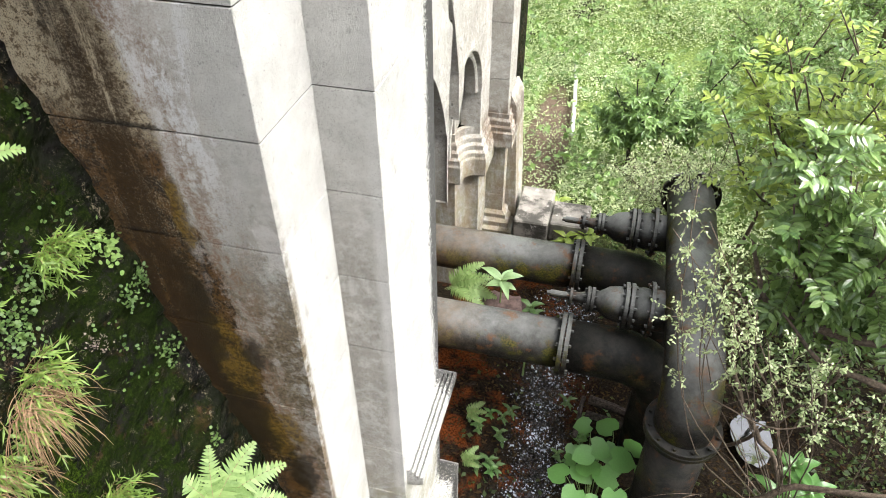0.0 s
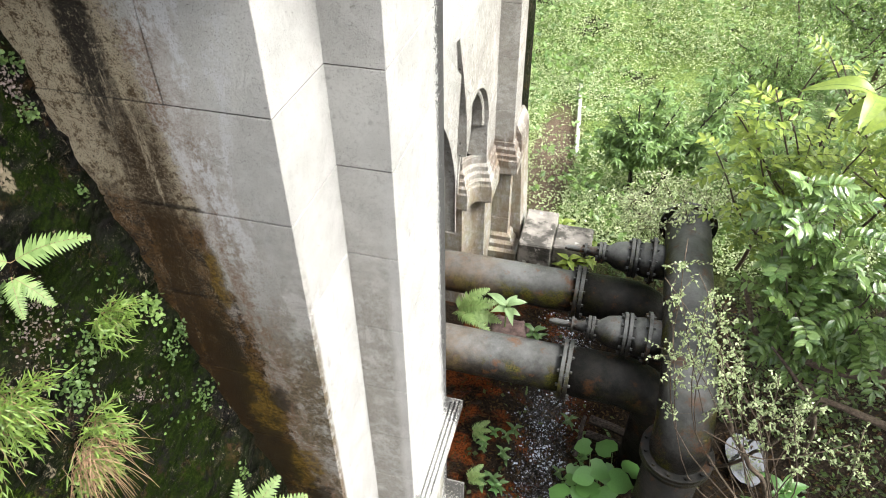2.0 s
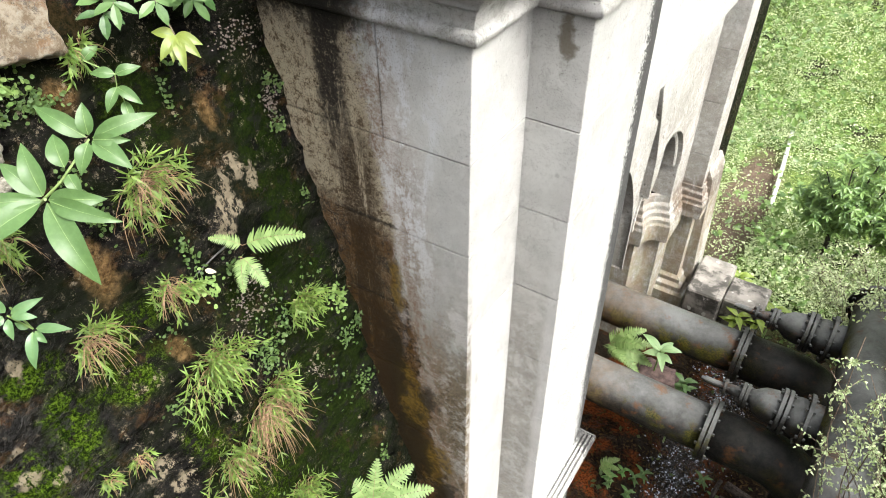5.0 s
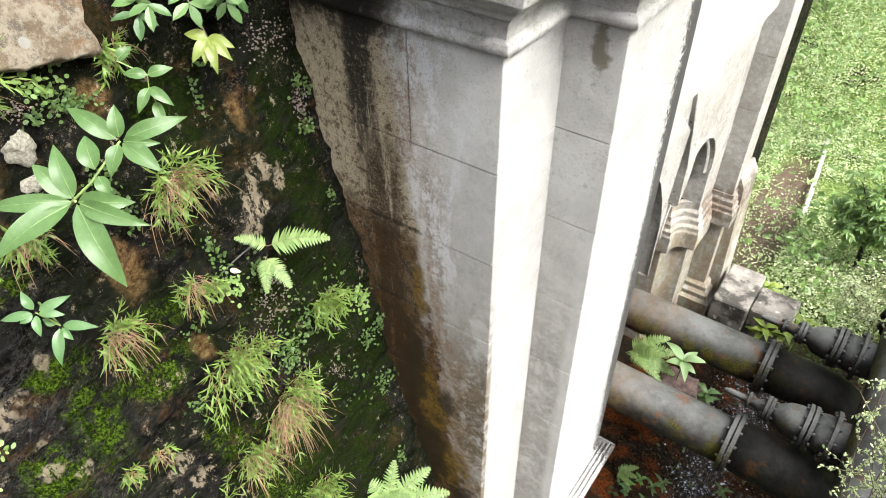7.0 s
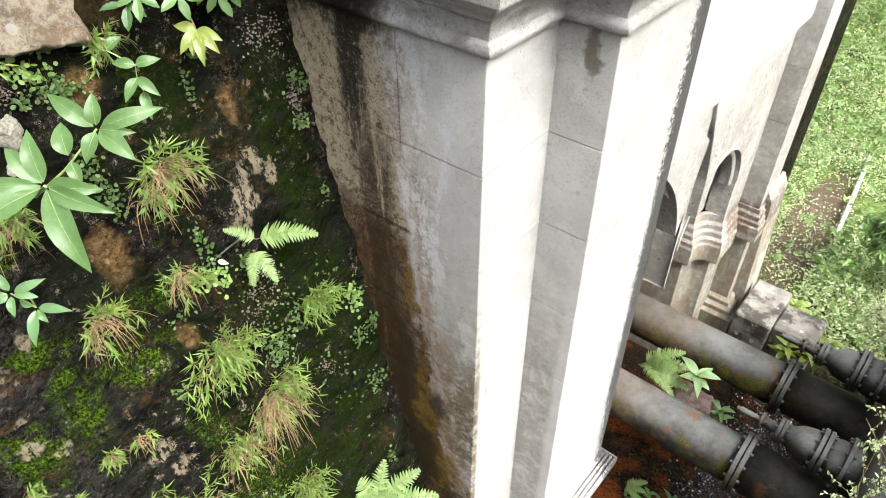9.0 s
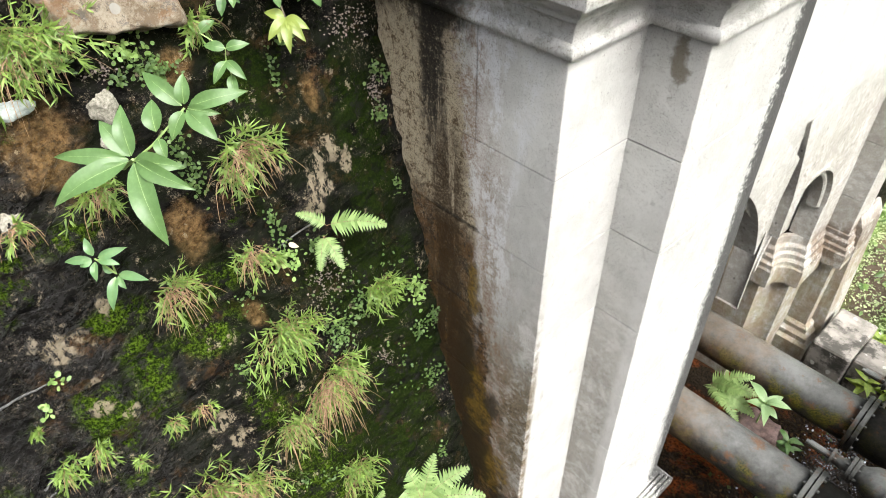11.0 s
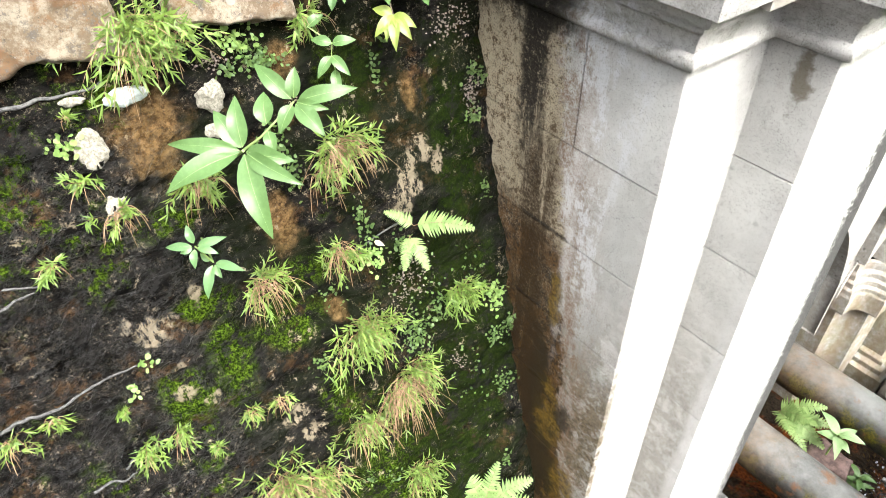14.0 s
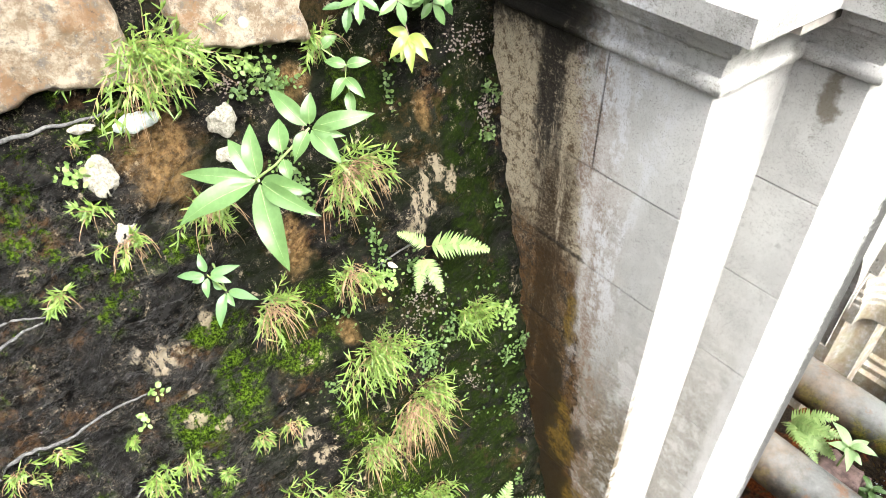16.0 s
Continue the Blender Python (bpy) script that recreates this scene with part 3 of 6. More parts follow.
def block(x0, x1, y0, y1, z0, z1, parent, name="stone_block", gap=0.0036, bevel=0.0025):
    """A dressed stone with worn arrises, a joint's width short on every side."""
    bm = bmesh.new()
    box(bm, x0 + gap, x1 - gap, y0, y1, z0 + gap, z1 - gap, bevel)
    for v in bm.verts:
        v.co += Vector((noise.noise(v.co * 9), noise.noise(v.co * 9 + Vector((5, 0, 0))), noise.noise(v.co * 9 + Vector((0, 5, 0))))) * 0.0012
    return part(name, bm, GRANITE, parent)


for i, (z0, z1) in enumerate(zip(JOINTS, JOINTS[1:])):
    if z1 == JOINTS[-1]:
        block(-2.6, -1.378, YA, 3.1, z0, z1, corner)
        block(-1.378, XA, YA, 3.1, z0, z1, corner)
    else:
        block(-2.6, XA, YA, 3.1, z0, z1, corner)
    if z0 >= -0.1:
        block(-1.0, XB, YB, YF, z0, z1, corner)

# plinth of the corner pier: a moulded base on two plain steps
PLAN = [(-2.4, YA), (XA, YA), (XA, YB), (XB, YB), (XB, YF), (-1.2, YF)]
bm = bmesh.new()
sweep(bm, [(XB, YB + 0.05), (XB, YF), (-1.2, YF)], [(-0.3, 1.50), (0.06, 1.50), (0.118, 1.54), (0.118, 1.62), (0.098, 1.625), (0.096, 1.595), (0.086, 1.595), (0.084, 1.64), (0.066, 1.645), (0.064, 1.61), (0.055, 1.61), (0.053, 1.665), (0.036, 1.668), (0.034, 1.635), (0.026, 1.635), (0.024, 1.688), (-0.3, 1.69)])
part("plinth_moulding", bm, GRANITE, corner)
bm = bmesh.new()
sweep(bm, PLAN[2:], [(-0.3, -0.6), (0.14, -0.6), (0.14, 0.265), (0.125, 0.285), (-0.3, 0.287)])
part("plinth_step", bm, GRANITE, corner)

# cornice: hollow and roll below a stepped slab
bm = bmesh.new()
roll = [(0.012 + 0.030 * math.sin(a), 5.815 - 0.034 * math.cos(a)) for a in [math.pi * k / 8 for k in range(9)]]
prof = [(-0.3, 5.778), (0.010, 5.778)] + roll + [(0.012, 5.855), (0.014, 5.88), (0.030, 5.925), (0.052, 5.945), (0.052, 5.975), (0.085, 5.98), (0.10, 6.00), (0.105, 6.04), (0.155, 6.045), (0.16, 6.14), (0.12, 6.165), (-0.3, 6.165)]
sweep(bm, PLAN, prof)
part("cornice", bm, GRANITE, corner)
bm = bmesh.new()
box(bm, -2.75, -0.75, 2.5, 9.2, 6.0, 6.19)
part("roof_slab", bm, CONCRETE, corner)

# ---- the arcade wall behind: pendant spandrels before a deep arch with a hollow jamb ----
XW, YP, XP = -1.05, 7.92, -0.80
facade = thing("wall_facade", "overexposed granite arcade wall with arched niches", "wall", kind="structure")


def pierced_wall(bm, x, y0, y1, z0, z1, arches, thick):
    """A wall facing +x with arched holes down to its foot, in upright strips."""
    strips = []
    at = y0
    for c, r, spring in arches:
        strips.append((at, c - r, z0, z0))
        n = 24
        for k in range(n):
            a, b = math.pi * k / n, math.pi * (k + 1) / n
            strips.append((c - r * math.cos(a), c - r * math.cos(b), spring + r * math.sin(a), spring + r * math.sin(b)))
        at = c + r
    strips.append((at, y1, z0, z0))
    for ya, yb, za, zb in strips:
        f = [bm.verts.new((x, ya, za)), bm.verts.new((x, yb, zb)), bm.verts.new((x, yb, z1)), bm.verts.new((x, ya, z1))]
        g = [bm.verts.new((x - thick, v.co.y, v.co.z)) for v in f]
        bm.faces.new(f)
        bm.faces.new((f[1], f[0], g[0], g[1]))
    for c, r, spring in arches:
        for y in (c - r, c + r):
            bm.faces.new([bm.verts.new(p) for p in ((x, y, z0), (x - thick, y, z0), (x - thick, y, spring), (x, y, spring))])
    bmesh.ops.remove_doubles(bm, verts=bm.verts, dist=0.0005)


def slab(name, outline, x0, x1, parent, label=""):
    """A flat stone standing across x, cut to an outline of (y, z)."""
    bm = bmesh.new()
    a = [bm.verts.new((x1, y, z)) for y, z in outline]
    b = [bm.verts.new((x0, y, z)) for y, z in outline]
    bm.faces.new(a)
    bm.faces.new(b[::-1])
    for i in range(len(a)):
        j = (i + 1) % len(a)
        bm.faces.new((a[j], a[i], b[i], b[j]))
    return part(name, bm, GRANITE, parent, label)


def arc(cy, cz, r, a0, a1, n):
    return [(cy + r * math.cos(radians(a0 + (a1 - a0) * k / n)), cz + r * math.sin(radians(a0 + (a1 - a0) * k / n))) for k in range(n + 1)]


# plain wall over the arches
slab("upper_wall", [(YF - 0.1, 6.0), (YF - 0.1, 4.32), (4.60, 4.44), (5.10, 4.26), (5.60, 4.20), (YP, 4.20), (YP, 6.0)], -1.30, -0.955, facade)
slab("recess_back", [(4.85, 4.40), (4.85, 3.75), (5.30, 3.30), (5.64, 3.30), (5.64, 4.40)], -1.29, -0.985, facade)
# first pendant: the far haunch of the near arch, cut straight on its other side
slab("spandrel_stone", [(4.40, 4.24)] + arc(3.65, 2.60, 1.71, 46, 14, 10) + [(5.37, 3.20), (5.46, 3.60), (5.53, 3.90), (5.08, 4.27), (4.80, 4.42), (4.55, 4.36)], -1.12, -0.92, facade, "tooled white granite spandrel")
# second pendant
slab("spandrel_stone", [(5.60, 4.199), (5.60, 4.17), (5.75, 3.76), (5.88, 3.31), (5.90, 2.84), (6.06, 3.04), (6.13, 3.43), (6.24, 3.66), (6.30, 4.199)], -1.10, -0.95, facade, "tooled white granite spandrel")
ARCH = (6.64, 0.78, 2.40)
bm = bmesh.new()
pierced_wall(bm, XW, 5.83, YP, 1.90, 4.199, [ARCH], 0.24)
part("arcade_face", bm, GRANITE, facade)

# moulded ring inside the arch
c, r, s = ARCH
r -= 0.115
bm = bmesh.new()
n = 30
ring = []
for k in range(n + 1):
    a = math.pi * k / n
    ring.append([bm.verts.new((XW + o, c - (r + d) * math.cos(a), s + (r + d) * math.sin(a))) for o, d in ((-0.16, 0.0), (-0.045, 0.0), (-0.03, 0.02), (-0.03, 0.05), (-0.05, 0.06), (0.018, 0.075), (0.018, 0.112), (-0.16, 0.113))])
for p, q in zip(ring, ring[1:]):
    for k in range(7):
        bm.faces.new((p[k], q[k], q[k + 1], p[k + 1]))
part("arch_moulding", bm, GRANITE, facade)

# far jamb: a flat return, a hollow, and a narrow front; the string course follows it
HOLLOW = [(-1.05 + 0.25 * math.cos(radians(180 - a)), 7.18 + 0.25 * math.sin(radians(180 - a))) for a in range(0, 91, 10)]
JAMB = [(-2.28, 7.18)] + HOLLOW + [(XW, YP - 0.005)]
bm = bmesh.new()
sweep(bm, JAMB, [(-0.06, -0.6), (0.0, -0.6), (0.0, 1.895), (-0.06, 1.895)])
part("hollow_jamb", bm, GRANITE, facade, smooth=False)
bm = bmesh.new()
box(bm, -2.28, -1.31, 7.19, 7.9, 1.90, 4.2)
part("inner_wall", bm, GRANITE, facade)
bm = bmesh.new()
sweep(bm, JAMB, [(-0.02, 1.24), (0.075, 1.24), (0.10, 1.27), (0.10, 1.50), (0.085, 1.53), (0.085, 1.58), (0.055, 1.61), (0.055, 1.67), (0.028, 1.70), (0.028, 1.76), (0.0, 1.80), (-0.02, 1.80)])
part("string_course", bm, GRANITE, facade)

# far pilaster with cap and base, laid in blocks
for z0, z1 in ((-0.6, 0.60), (0.60, 1.50), (1.50, 2.30), (2.30, 3.00), (3.00, 3.66), (3.66, 4.30), (4.30, 5.00), (5.00, 6.00)):
    block(XW - 0.2, XP, YP, 8.42, z0, z1, facade)
bm = bmesh.new()
sweep(bm, [(XW, YP), (XP, YP), (XP, 8.42)], [(-0.15, 1.40), (0.085, 1.40), (0.085, 1.60), (0.065, 1.62), (0.065, 1.67), (0.04, 1.69), (0.04, 1.75), (0.016, 1.78), (0.016, 1.84), (-0.15, 1.85)])
part("pilaster_cap", bm, GRANITE, facade)
bm = bmesh.new()
sweep(bm, [(XW, YP), (XP, YP), (XP, 8.42)], [(-0.15, -0.6), (0.16, -0.6), (0.16, 0.10), (0.10, 0.13), (0.10, 0.20), (0.05, 0.24), (0.05, 0.30), (0.006, 0.34), (-0.15, 0.34)])
part("pilaster_base", bm, GRANITE, facade)
bm = bmesh.new()
box(bm, -3.2, -2.29, 3.4, 9.2, -0.6, 6.0)
part("wall_body", bm, MORTAR, facade)
# the shaded far side: its shade comes from the dark rock colour
bm = bmesh.new()
box(bm, -3.2, XP - 0.03, 8.422, 9.3, -0.6, 6.0, 0.03)
part("far_return", bm, ROCK, facade, "far side masonry, its shade put in as dark rock colour")

# battered foot of the far pilaster
bm = bmesh.new()
for z, x in ((-0.6, XP + 0.20), (1.86, XP + 0.075), (2.00, XP + 0.003)):
    for y in (8.10, 8.67):
        bm.verts.new((XP - 0.05, y, z))
        bm.verts.new((x, y, z))
bmesh.ops.convex_hull(bm, input=bm.verts)
part("battered_foot", bm, GRANITE, facade)

# low mossy wall beside the far pilaster
bm = bmesh.new()
box(bm, -0.595, -0.13, 7.60, 8.45, -0.5, 0.45, 0.02)
box(bm, -0.12, 0.40, 7.68, 8.22, -0.5, 0.43, 0.02)
low = part("low_wall", bm, CONCRETE)
tagged(low, "low mossy concrete wall beside the stone pilaster", "wall", kind="structure")

# ---- pipes ----
def flange(name, parent, m, r, thick, bolts, iron=IRON, label=""):
    """A bolted ring whose axis is the z axis of m."""
    bm = bmesh.new()
    lathe(bm, [(r - 0.004, -thick / 2), (r, -thick / 2 + 0.004), (r, thick / 2 - 0.004), (r - 0.004, thick / 2)], m)
    ob = part(name, bm, iron, parent, label)
    for k in range(bolts):
        a = 2 * math.pi * (k + 0.5) / bolts
        bm = bmesh.new()
        q = m @ Matrix.Translation(((r - 0.036) * math.cos(a), (r - 0.036) * math.sin(a), 0))
        bmesh.ops.create_cone(bm, cap_ends=True, segments=6, radius1=0.019, radius2=0.017, depth=thick + 0.05, matrix=q)
        part("bolt", bm, iron, ob)
    return ob


ALONG_X = Matrix.Rotation(radians(90), 4, "Y")


def at_x(x, y, z):
    return Matrix.Translation((x, y, z)) @ ALONG_X


def at_z(x, y, z):
    return Matrix.Translation((x, y, z))


def main_pipe(y, z, label):
    pipe = thing("water_pipe", label, "pipe", "main pipes from the niches")
    bm = bmesh.new()
    tube(bm, [(-1.9, y, z), (-1.2, y, z), (0.30, y, z)], 0.25, 48)
    part("pipe_barrel", bm, IRON, pipe, smooth=True)
    flange("pipe_flange", pipe, at_x(0.31, y, z), 0.325, 0.045, 12)
    flange("pipe_flange", pipe, at_x(0.365, y, z), 0.325, 0.045, 12)
    bm = bmesh.new()
    bend = [(0.39, y, z), (0.85, y, z)] + [(0.85 + 0.5 * math.sin(a), y, z - 0.5 + 0.5 * math.cos(a)) for a in [math.pi / 2 * k / 8 for k in range(1, 9)]]
    tube(bm, bend + [(1.35, y, -0.6)], 0.265, 40)
    part("pipe_bend", bm, IRON_DARK, pipe, smooth=True)
    return pipe


main_pipe(5.12, 0.90, "rusty mossy black cast-iron water pipe, nearer one")
main_pipe(6.36, 0.87, "dark cast-iron water pipe with moss and rust stains")


def valve(y, z):
    v = thing("gate_valve", "dark cast-iron gate valve with horizontal spindle", "valve", "gate valves on the manifold")
    bm = bmesh.new()
    tube(bm, [(0.10, y, z), (0.13, y, z), (0.131, y, z), (0.40, y, z)], [0.022, 0.024, 0.034, 0.034], 14)
    part("spindle", bm, IRON_VALVE, v, "worn steel spindle")
    flange("gland_flange", v, at_x(0.335, y, z), 0.085, 0.03, 4, IRON_VALVE)
    bm = bmesh.new()
    tube(bm, [(0.34, y, z), (0.42, y, z), (0.46, y, z), (0.50, y, z)], [0.05, 0.055, 0.07, 0.075], 20)
    part("stuffing_box", bm, IRON_VALVE, v, smooth=True)
    flange("neck_flange", v, at_x(0.50, y, z), 0.125, 0.035, 6, IRON_VALVE)
    flange("neck_flange", v, at_x(0.54, y, z), 0.125, 0.035, 6, IRON_VALVE)
    bm = bmesh.new()
    tube(bm, [(0.55, y, z), (0.60, y, z), (0.68, y, z), (0.78, y, z), (0.84, y, z)], [0.09, 0.10, 0.155, 0.175, 0.175], 28)
    part("bonnet", bm, IRON_VALVE, v, smooth=True)
    flange("bonnet_flange", v, at_x(0.85, y, z), 0.225, 0.04, 10, IRON_VALVE)
    flange("bonnet_flange", v, at_x(0.90, y, z), 0.225, 0.04, 10, IRON_VALVE)
    bm = bmesh.new()
    tube(bm, [(0.91, y, z), (1.0, y, z), (1.10, y, z), (1.25, y, z)], [0.18, 0.20, 0.20, 0.20], 28)
    part("valve_body", bm, IRON_VALVE, v, smooth=True)
    flange("body_flange", v, at_x(1.08, y, z), 0.27, 0.04, 10, IRON_VALVE)
    return v


valve(5.28, 1.42)
valve(6.50, 1.42)

manifold = thing("manifold_pipe", "large elbowed iron manifold pipe dusted grey and mossy", "pipe")
MX, MZ, MY = 1.44, 1.60, 4.22
bm = bmesh.new()
elbow = [(MX, MY + 0.42 - 0.42 * math.cos(a), MZ - 0.42 + 0.42 * math.sin(a)) for a in [math.pi / 2 * k / 10 for k in range(11)]]
tube(bm, [(MX, MY, 1.1)] + elbow[0:] + [(MX, 5.6, MZ), (MX, 7.0, MZ)], 0.25, 48)
part("pipe_barrel", bm, IRON_MOSSY, manifold, smooth=True)
flange("end_flange", manifold, Matrix.Translation((MX, 7.02, MZ)) @ Matrix.Rotation(radians(90), 4, "X"), 0.32, 0.05, 12)
flange("foot_flange", manifold, at_z(MX, MY, 1.13), 0.325, 0.045, 12, IRON_DARK)
flange("foot_flange", manifold, at_z(MX, MY, 1.08), 0.325, 0.045, 12, IRON_DARK)
bm = bmesh.new()
tube(bm, [(MX, MY, 1.07), (MX, MY, -0.7)], 0.26, 40)
part("riser", bm, IRON_DARK, manifold, smooth=True)

# ---- plants: leaf blades are built in batches, each blade an island of its own ----
rng = np.random.default_rng(7)
BROAD = ([(0, 0, 0), (0.18, 0.62, 0.035), (0.18, 0, 0.0), (0.18, -0.62, 0.035), (0.48, 1, 0.03), (0.48, 0, -0.02), (0.48, -1, 0.03), (0.78, 0.66, -0.03), (0.78, 0, -0.07), (0.78, -0.66, -0.03), (1, 0, -0.15)],
         [(0, 2, 1), (0, 3, 2), (1, 2, 5, 4), (2, 3, 6, 5), (4, 5, 8, 7), (5, 6, 9, 8), (7, 8, 10), (8, 9, 10)])
SMALL = ([(0, 0, 0), (0.42, 1, 0.06), (0.42, 0, -0.01), (0.42, -1, 0.06), (1, 0, -0.12)], [(0, 2, 1), (0, 3, 2), (1, 2, 4), (2, 3, 4)])
PINNA = ([(0, 0.9, 0), (0, -0.9, 0), (0.35, 0.85, 0.02), (0.35, -0.85, 0.02), (0.7, 0.5, 0.0), (0.7, -0.5, 0.0), (1, 0, -0.05)], [(0, 1, 3, 2), (2, 3, 5, 4), (4, 5, 6)])
GRASS = ([(0, 0.35, 0), (0, -0.35, 0), (0.4, 1, 0.02), (0.4, -1, 0.02), (1, 0, -0.16)], [(0, 1, 3, 2), (2, 3, 4)])
ROUND = ([(0, 0, 0), (0.30, 0.9, 0.03), (0.75, 0.95, 0.0), (1, 0.3, -0.05), (1, -0.3, -0.05), (0.75, -0.95, 0.0), (0.30, -0.9, 0.03)], [(0, 6, 5, 4), (0, 4, 3), (0, 3, 2, 1)])
HEART = ([(0.16, 0, -0.02), (0, 0.42, 0.03), (0.16, 0.85, 0.05), (0.42, 1, 0.05), (0.72, 0.72, 0.0), (1, 0, -0.12), (0.72, -0.72, 0.0), (0.42, -1, 0.05), (0.16, -0.85, 0.05), (0, -0.42, 0.03), (0.55, 0, -0.03)],
         [(0, 10, 3, 2), (0, 2, 1), (10, 5, 4, 3), (0, 8, 7, 10), (0, 9, 8), (10, 7, 6, 5)])


def unit(a):
    return a / np.maximum(1e-9, np.linalg.norm(a, axis=-1, keepdims=True))


def blades(P, D, N, L, W, shape=BROAD):
    """Leaf blades at P, pointing along D, facing N, L long and W wide: vertices and faces."""
    P, D, N = np.atleast_2d(P).astype(float), unit(np.atleast_2d(D).astype(float)), np.atleast_2d(N).astype(float)
    S = unit(np.cross(D, N))
    U = np.cross(S, D)
    L, W = np.broadcast_to(L, len(P))[:, None, None], np.broadcast_to(W, len(P))[:, None, None]
    t = np.array(shape[0])
    v = P[:, None] + D[:, None] * t[None, :, 0:1] * L + S[:, None] * t[None, :, 1:2] * W / 2 + U[:, None] * t[None, :, 2:3] * L
    k = len(t)
    faces = [tuple(i * k + j for j in f) for i in range(len(P)) for f in shape[1]]
    return v.reshape(-1, 3), faces


def joined(batches):
    verts, faces, base = [], [], 0
    for v, f in batches:
        verts.append(v)
        faces += [tuple(i + base for i in q) for q in f]
        base += len(v)
    return np.concatenate(verts).tolist(), [], faces


def strands(curves, widths):
    """Thin three-sided stems through lists of points."""
    verts, faces, base = [], [], 0
    for pts, w in zip(curves, widths):
        pts = np.array(pts)
        d = unit(np.gradient(pts, axis=0))
        a = unit(np.cross(d, np.array([0.31, 0.77, 0.55])))
        b = np.cross(d, a)
        taper = np.linspace(1, 0.4, len(pts))[:, None] * w / 2
        ring = np.stack([pts + (a * math.cos(q) + b * math.sin(q)) * taper for q in (0, 2.094, 4.189)], 1)
        verts.append(ring.reshape(-1, 3))
        for i in range(len(pts) - 1):
            for k in range(3):
                faces.append((base + 3 * i + k, base + 3 * i + (k + 1) % 3, base + 3 * i + 3 + (k + 1) % 3, base + 3 * i + 3 + k))
        base += 3 * len(pts)
    return np.concatenate(verts), faces


def scatter(n, spread, bias):
    return unit(rng.normal(0, 1, (n, 3)) * spread + np.array(bias))


GREEN_GRASS = leaf_material("bamboo_grass_green", (0.048, 0.100, 0.016), (0.175, 0.270, 0.052), 0.5)
DRY_GRASS = leaf_material("dry_straw", (0.09, 0.050, 0.026), (0.33, 0.215, 0.135), 0.7, 0.2, 0.15)
BIG_LEAF = leaf_material("glossy_big_leaf", (0.028, 0.070, 0.020), (0.088, 0.155, 0.050), 0.42, 0.34, 0.18)
MIDRIB = plain_material("pale_midrib", (0.13, 0.20, 0.06), (0.20, 0.28, 0.09), 30, 0.5)
FERN_LEAF = leaf_material("fern_green", (0.090, 0.160, 0.042), (0.20, 0.285, 0.098), 0.55)
MAIDEN = leaf_material("maidenhair_green", (0.022, 0.055, 0.014), (0.10, 0.165, 0.045), 0.55)
FRESH_SMALL = leaf_material("pale_herb_green", (0.10, 0.19, 0.045), (0.24, 0.34, 0.11), 0.5)
PURPLE = leaf_material("dull_purple_herb", (0.08, 0.06, 0.06), (0.20, 0.15, 0.15), 0.6)
YELLOW = leaf_material("yellowing_leaf", (0.12, 0.16, 0.030), (0.20, 0.245, 0.05), 0.4)
BUSH = leaf_material("dark_bush_leaf", (0.035, 0.085, 0.024), (0.19, 0.30, 0.085), 0.27, 0.65, 0.28)
FRESH = leaf_material("fresh_yellow_green_leaf", (0.050, 0.11, 0.020), (0.36, 0.45, 0.085), 0.36, 0.45)
TWIG_LEAF = leaf_material("small_twig_leaf", (0.12, 0.18, 0.07), (0.40, 0.47, 0.26), 0.42)
SAPLING = leaf_material("sapling_leaf", (0.036, 0.088, 0.022), (0.17, 0.275, 0.078), 0.40)
# leaf green darkened so that the colour holds the gully's shade
SHADE = leaf_material("shade_darkened_leaf", (0.006, 0.014, 0.004), (0.034, 0.064, 0.017), 0.5, 0.2)
COVER = leaf_material("ground_cover_leaf", (0.16, 0.24, 0.08), (0.56, 0.62, 0.38), 0.36, 0.55)
TARO = leaf_material("broad_heart_leaf", (0.055, 0.155, 0.040), (0.115, 0.25, 0.065), 0.34, 0.5)
LITTER = leaf_material("fallen_leaf", (0.008, 0.004, 0.003), (0.05, 0.026, 0.013), 0.8, 0.05, 0.1)
OUT = np.array([0.95, -0.12, 0.25])   # away from the rock


def on_rock(y, z, off=0.0):
    return np.array([rock_x(y, z) + off, y, z])


def clear_of_rock(pts, gap):
    """Keeps a stem outside the rock."""
    for p in pts:
        p[0] = max(p[0], rock_x(p[1], p[2]) + gap)
    return pts


def drooping(p, d, length, sag, n=6):
    """Points of a stem that starts along d and bends under its weight."""
    pts, step = [np.array(p, float)], length / (n - 1)
    d = unit(np.array(d, float))
    for _ in range(n - 1):
        pts.append(pts[-1] + d * step)
        d = unit(d + np.array([0, 0, -sag / (n - 1)]))
    return pts


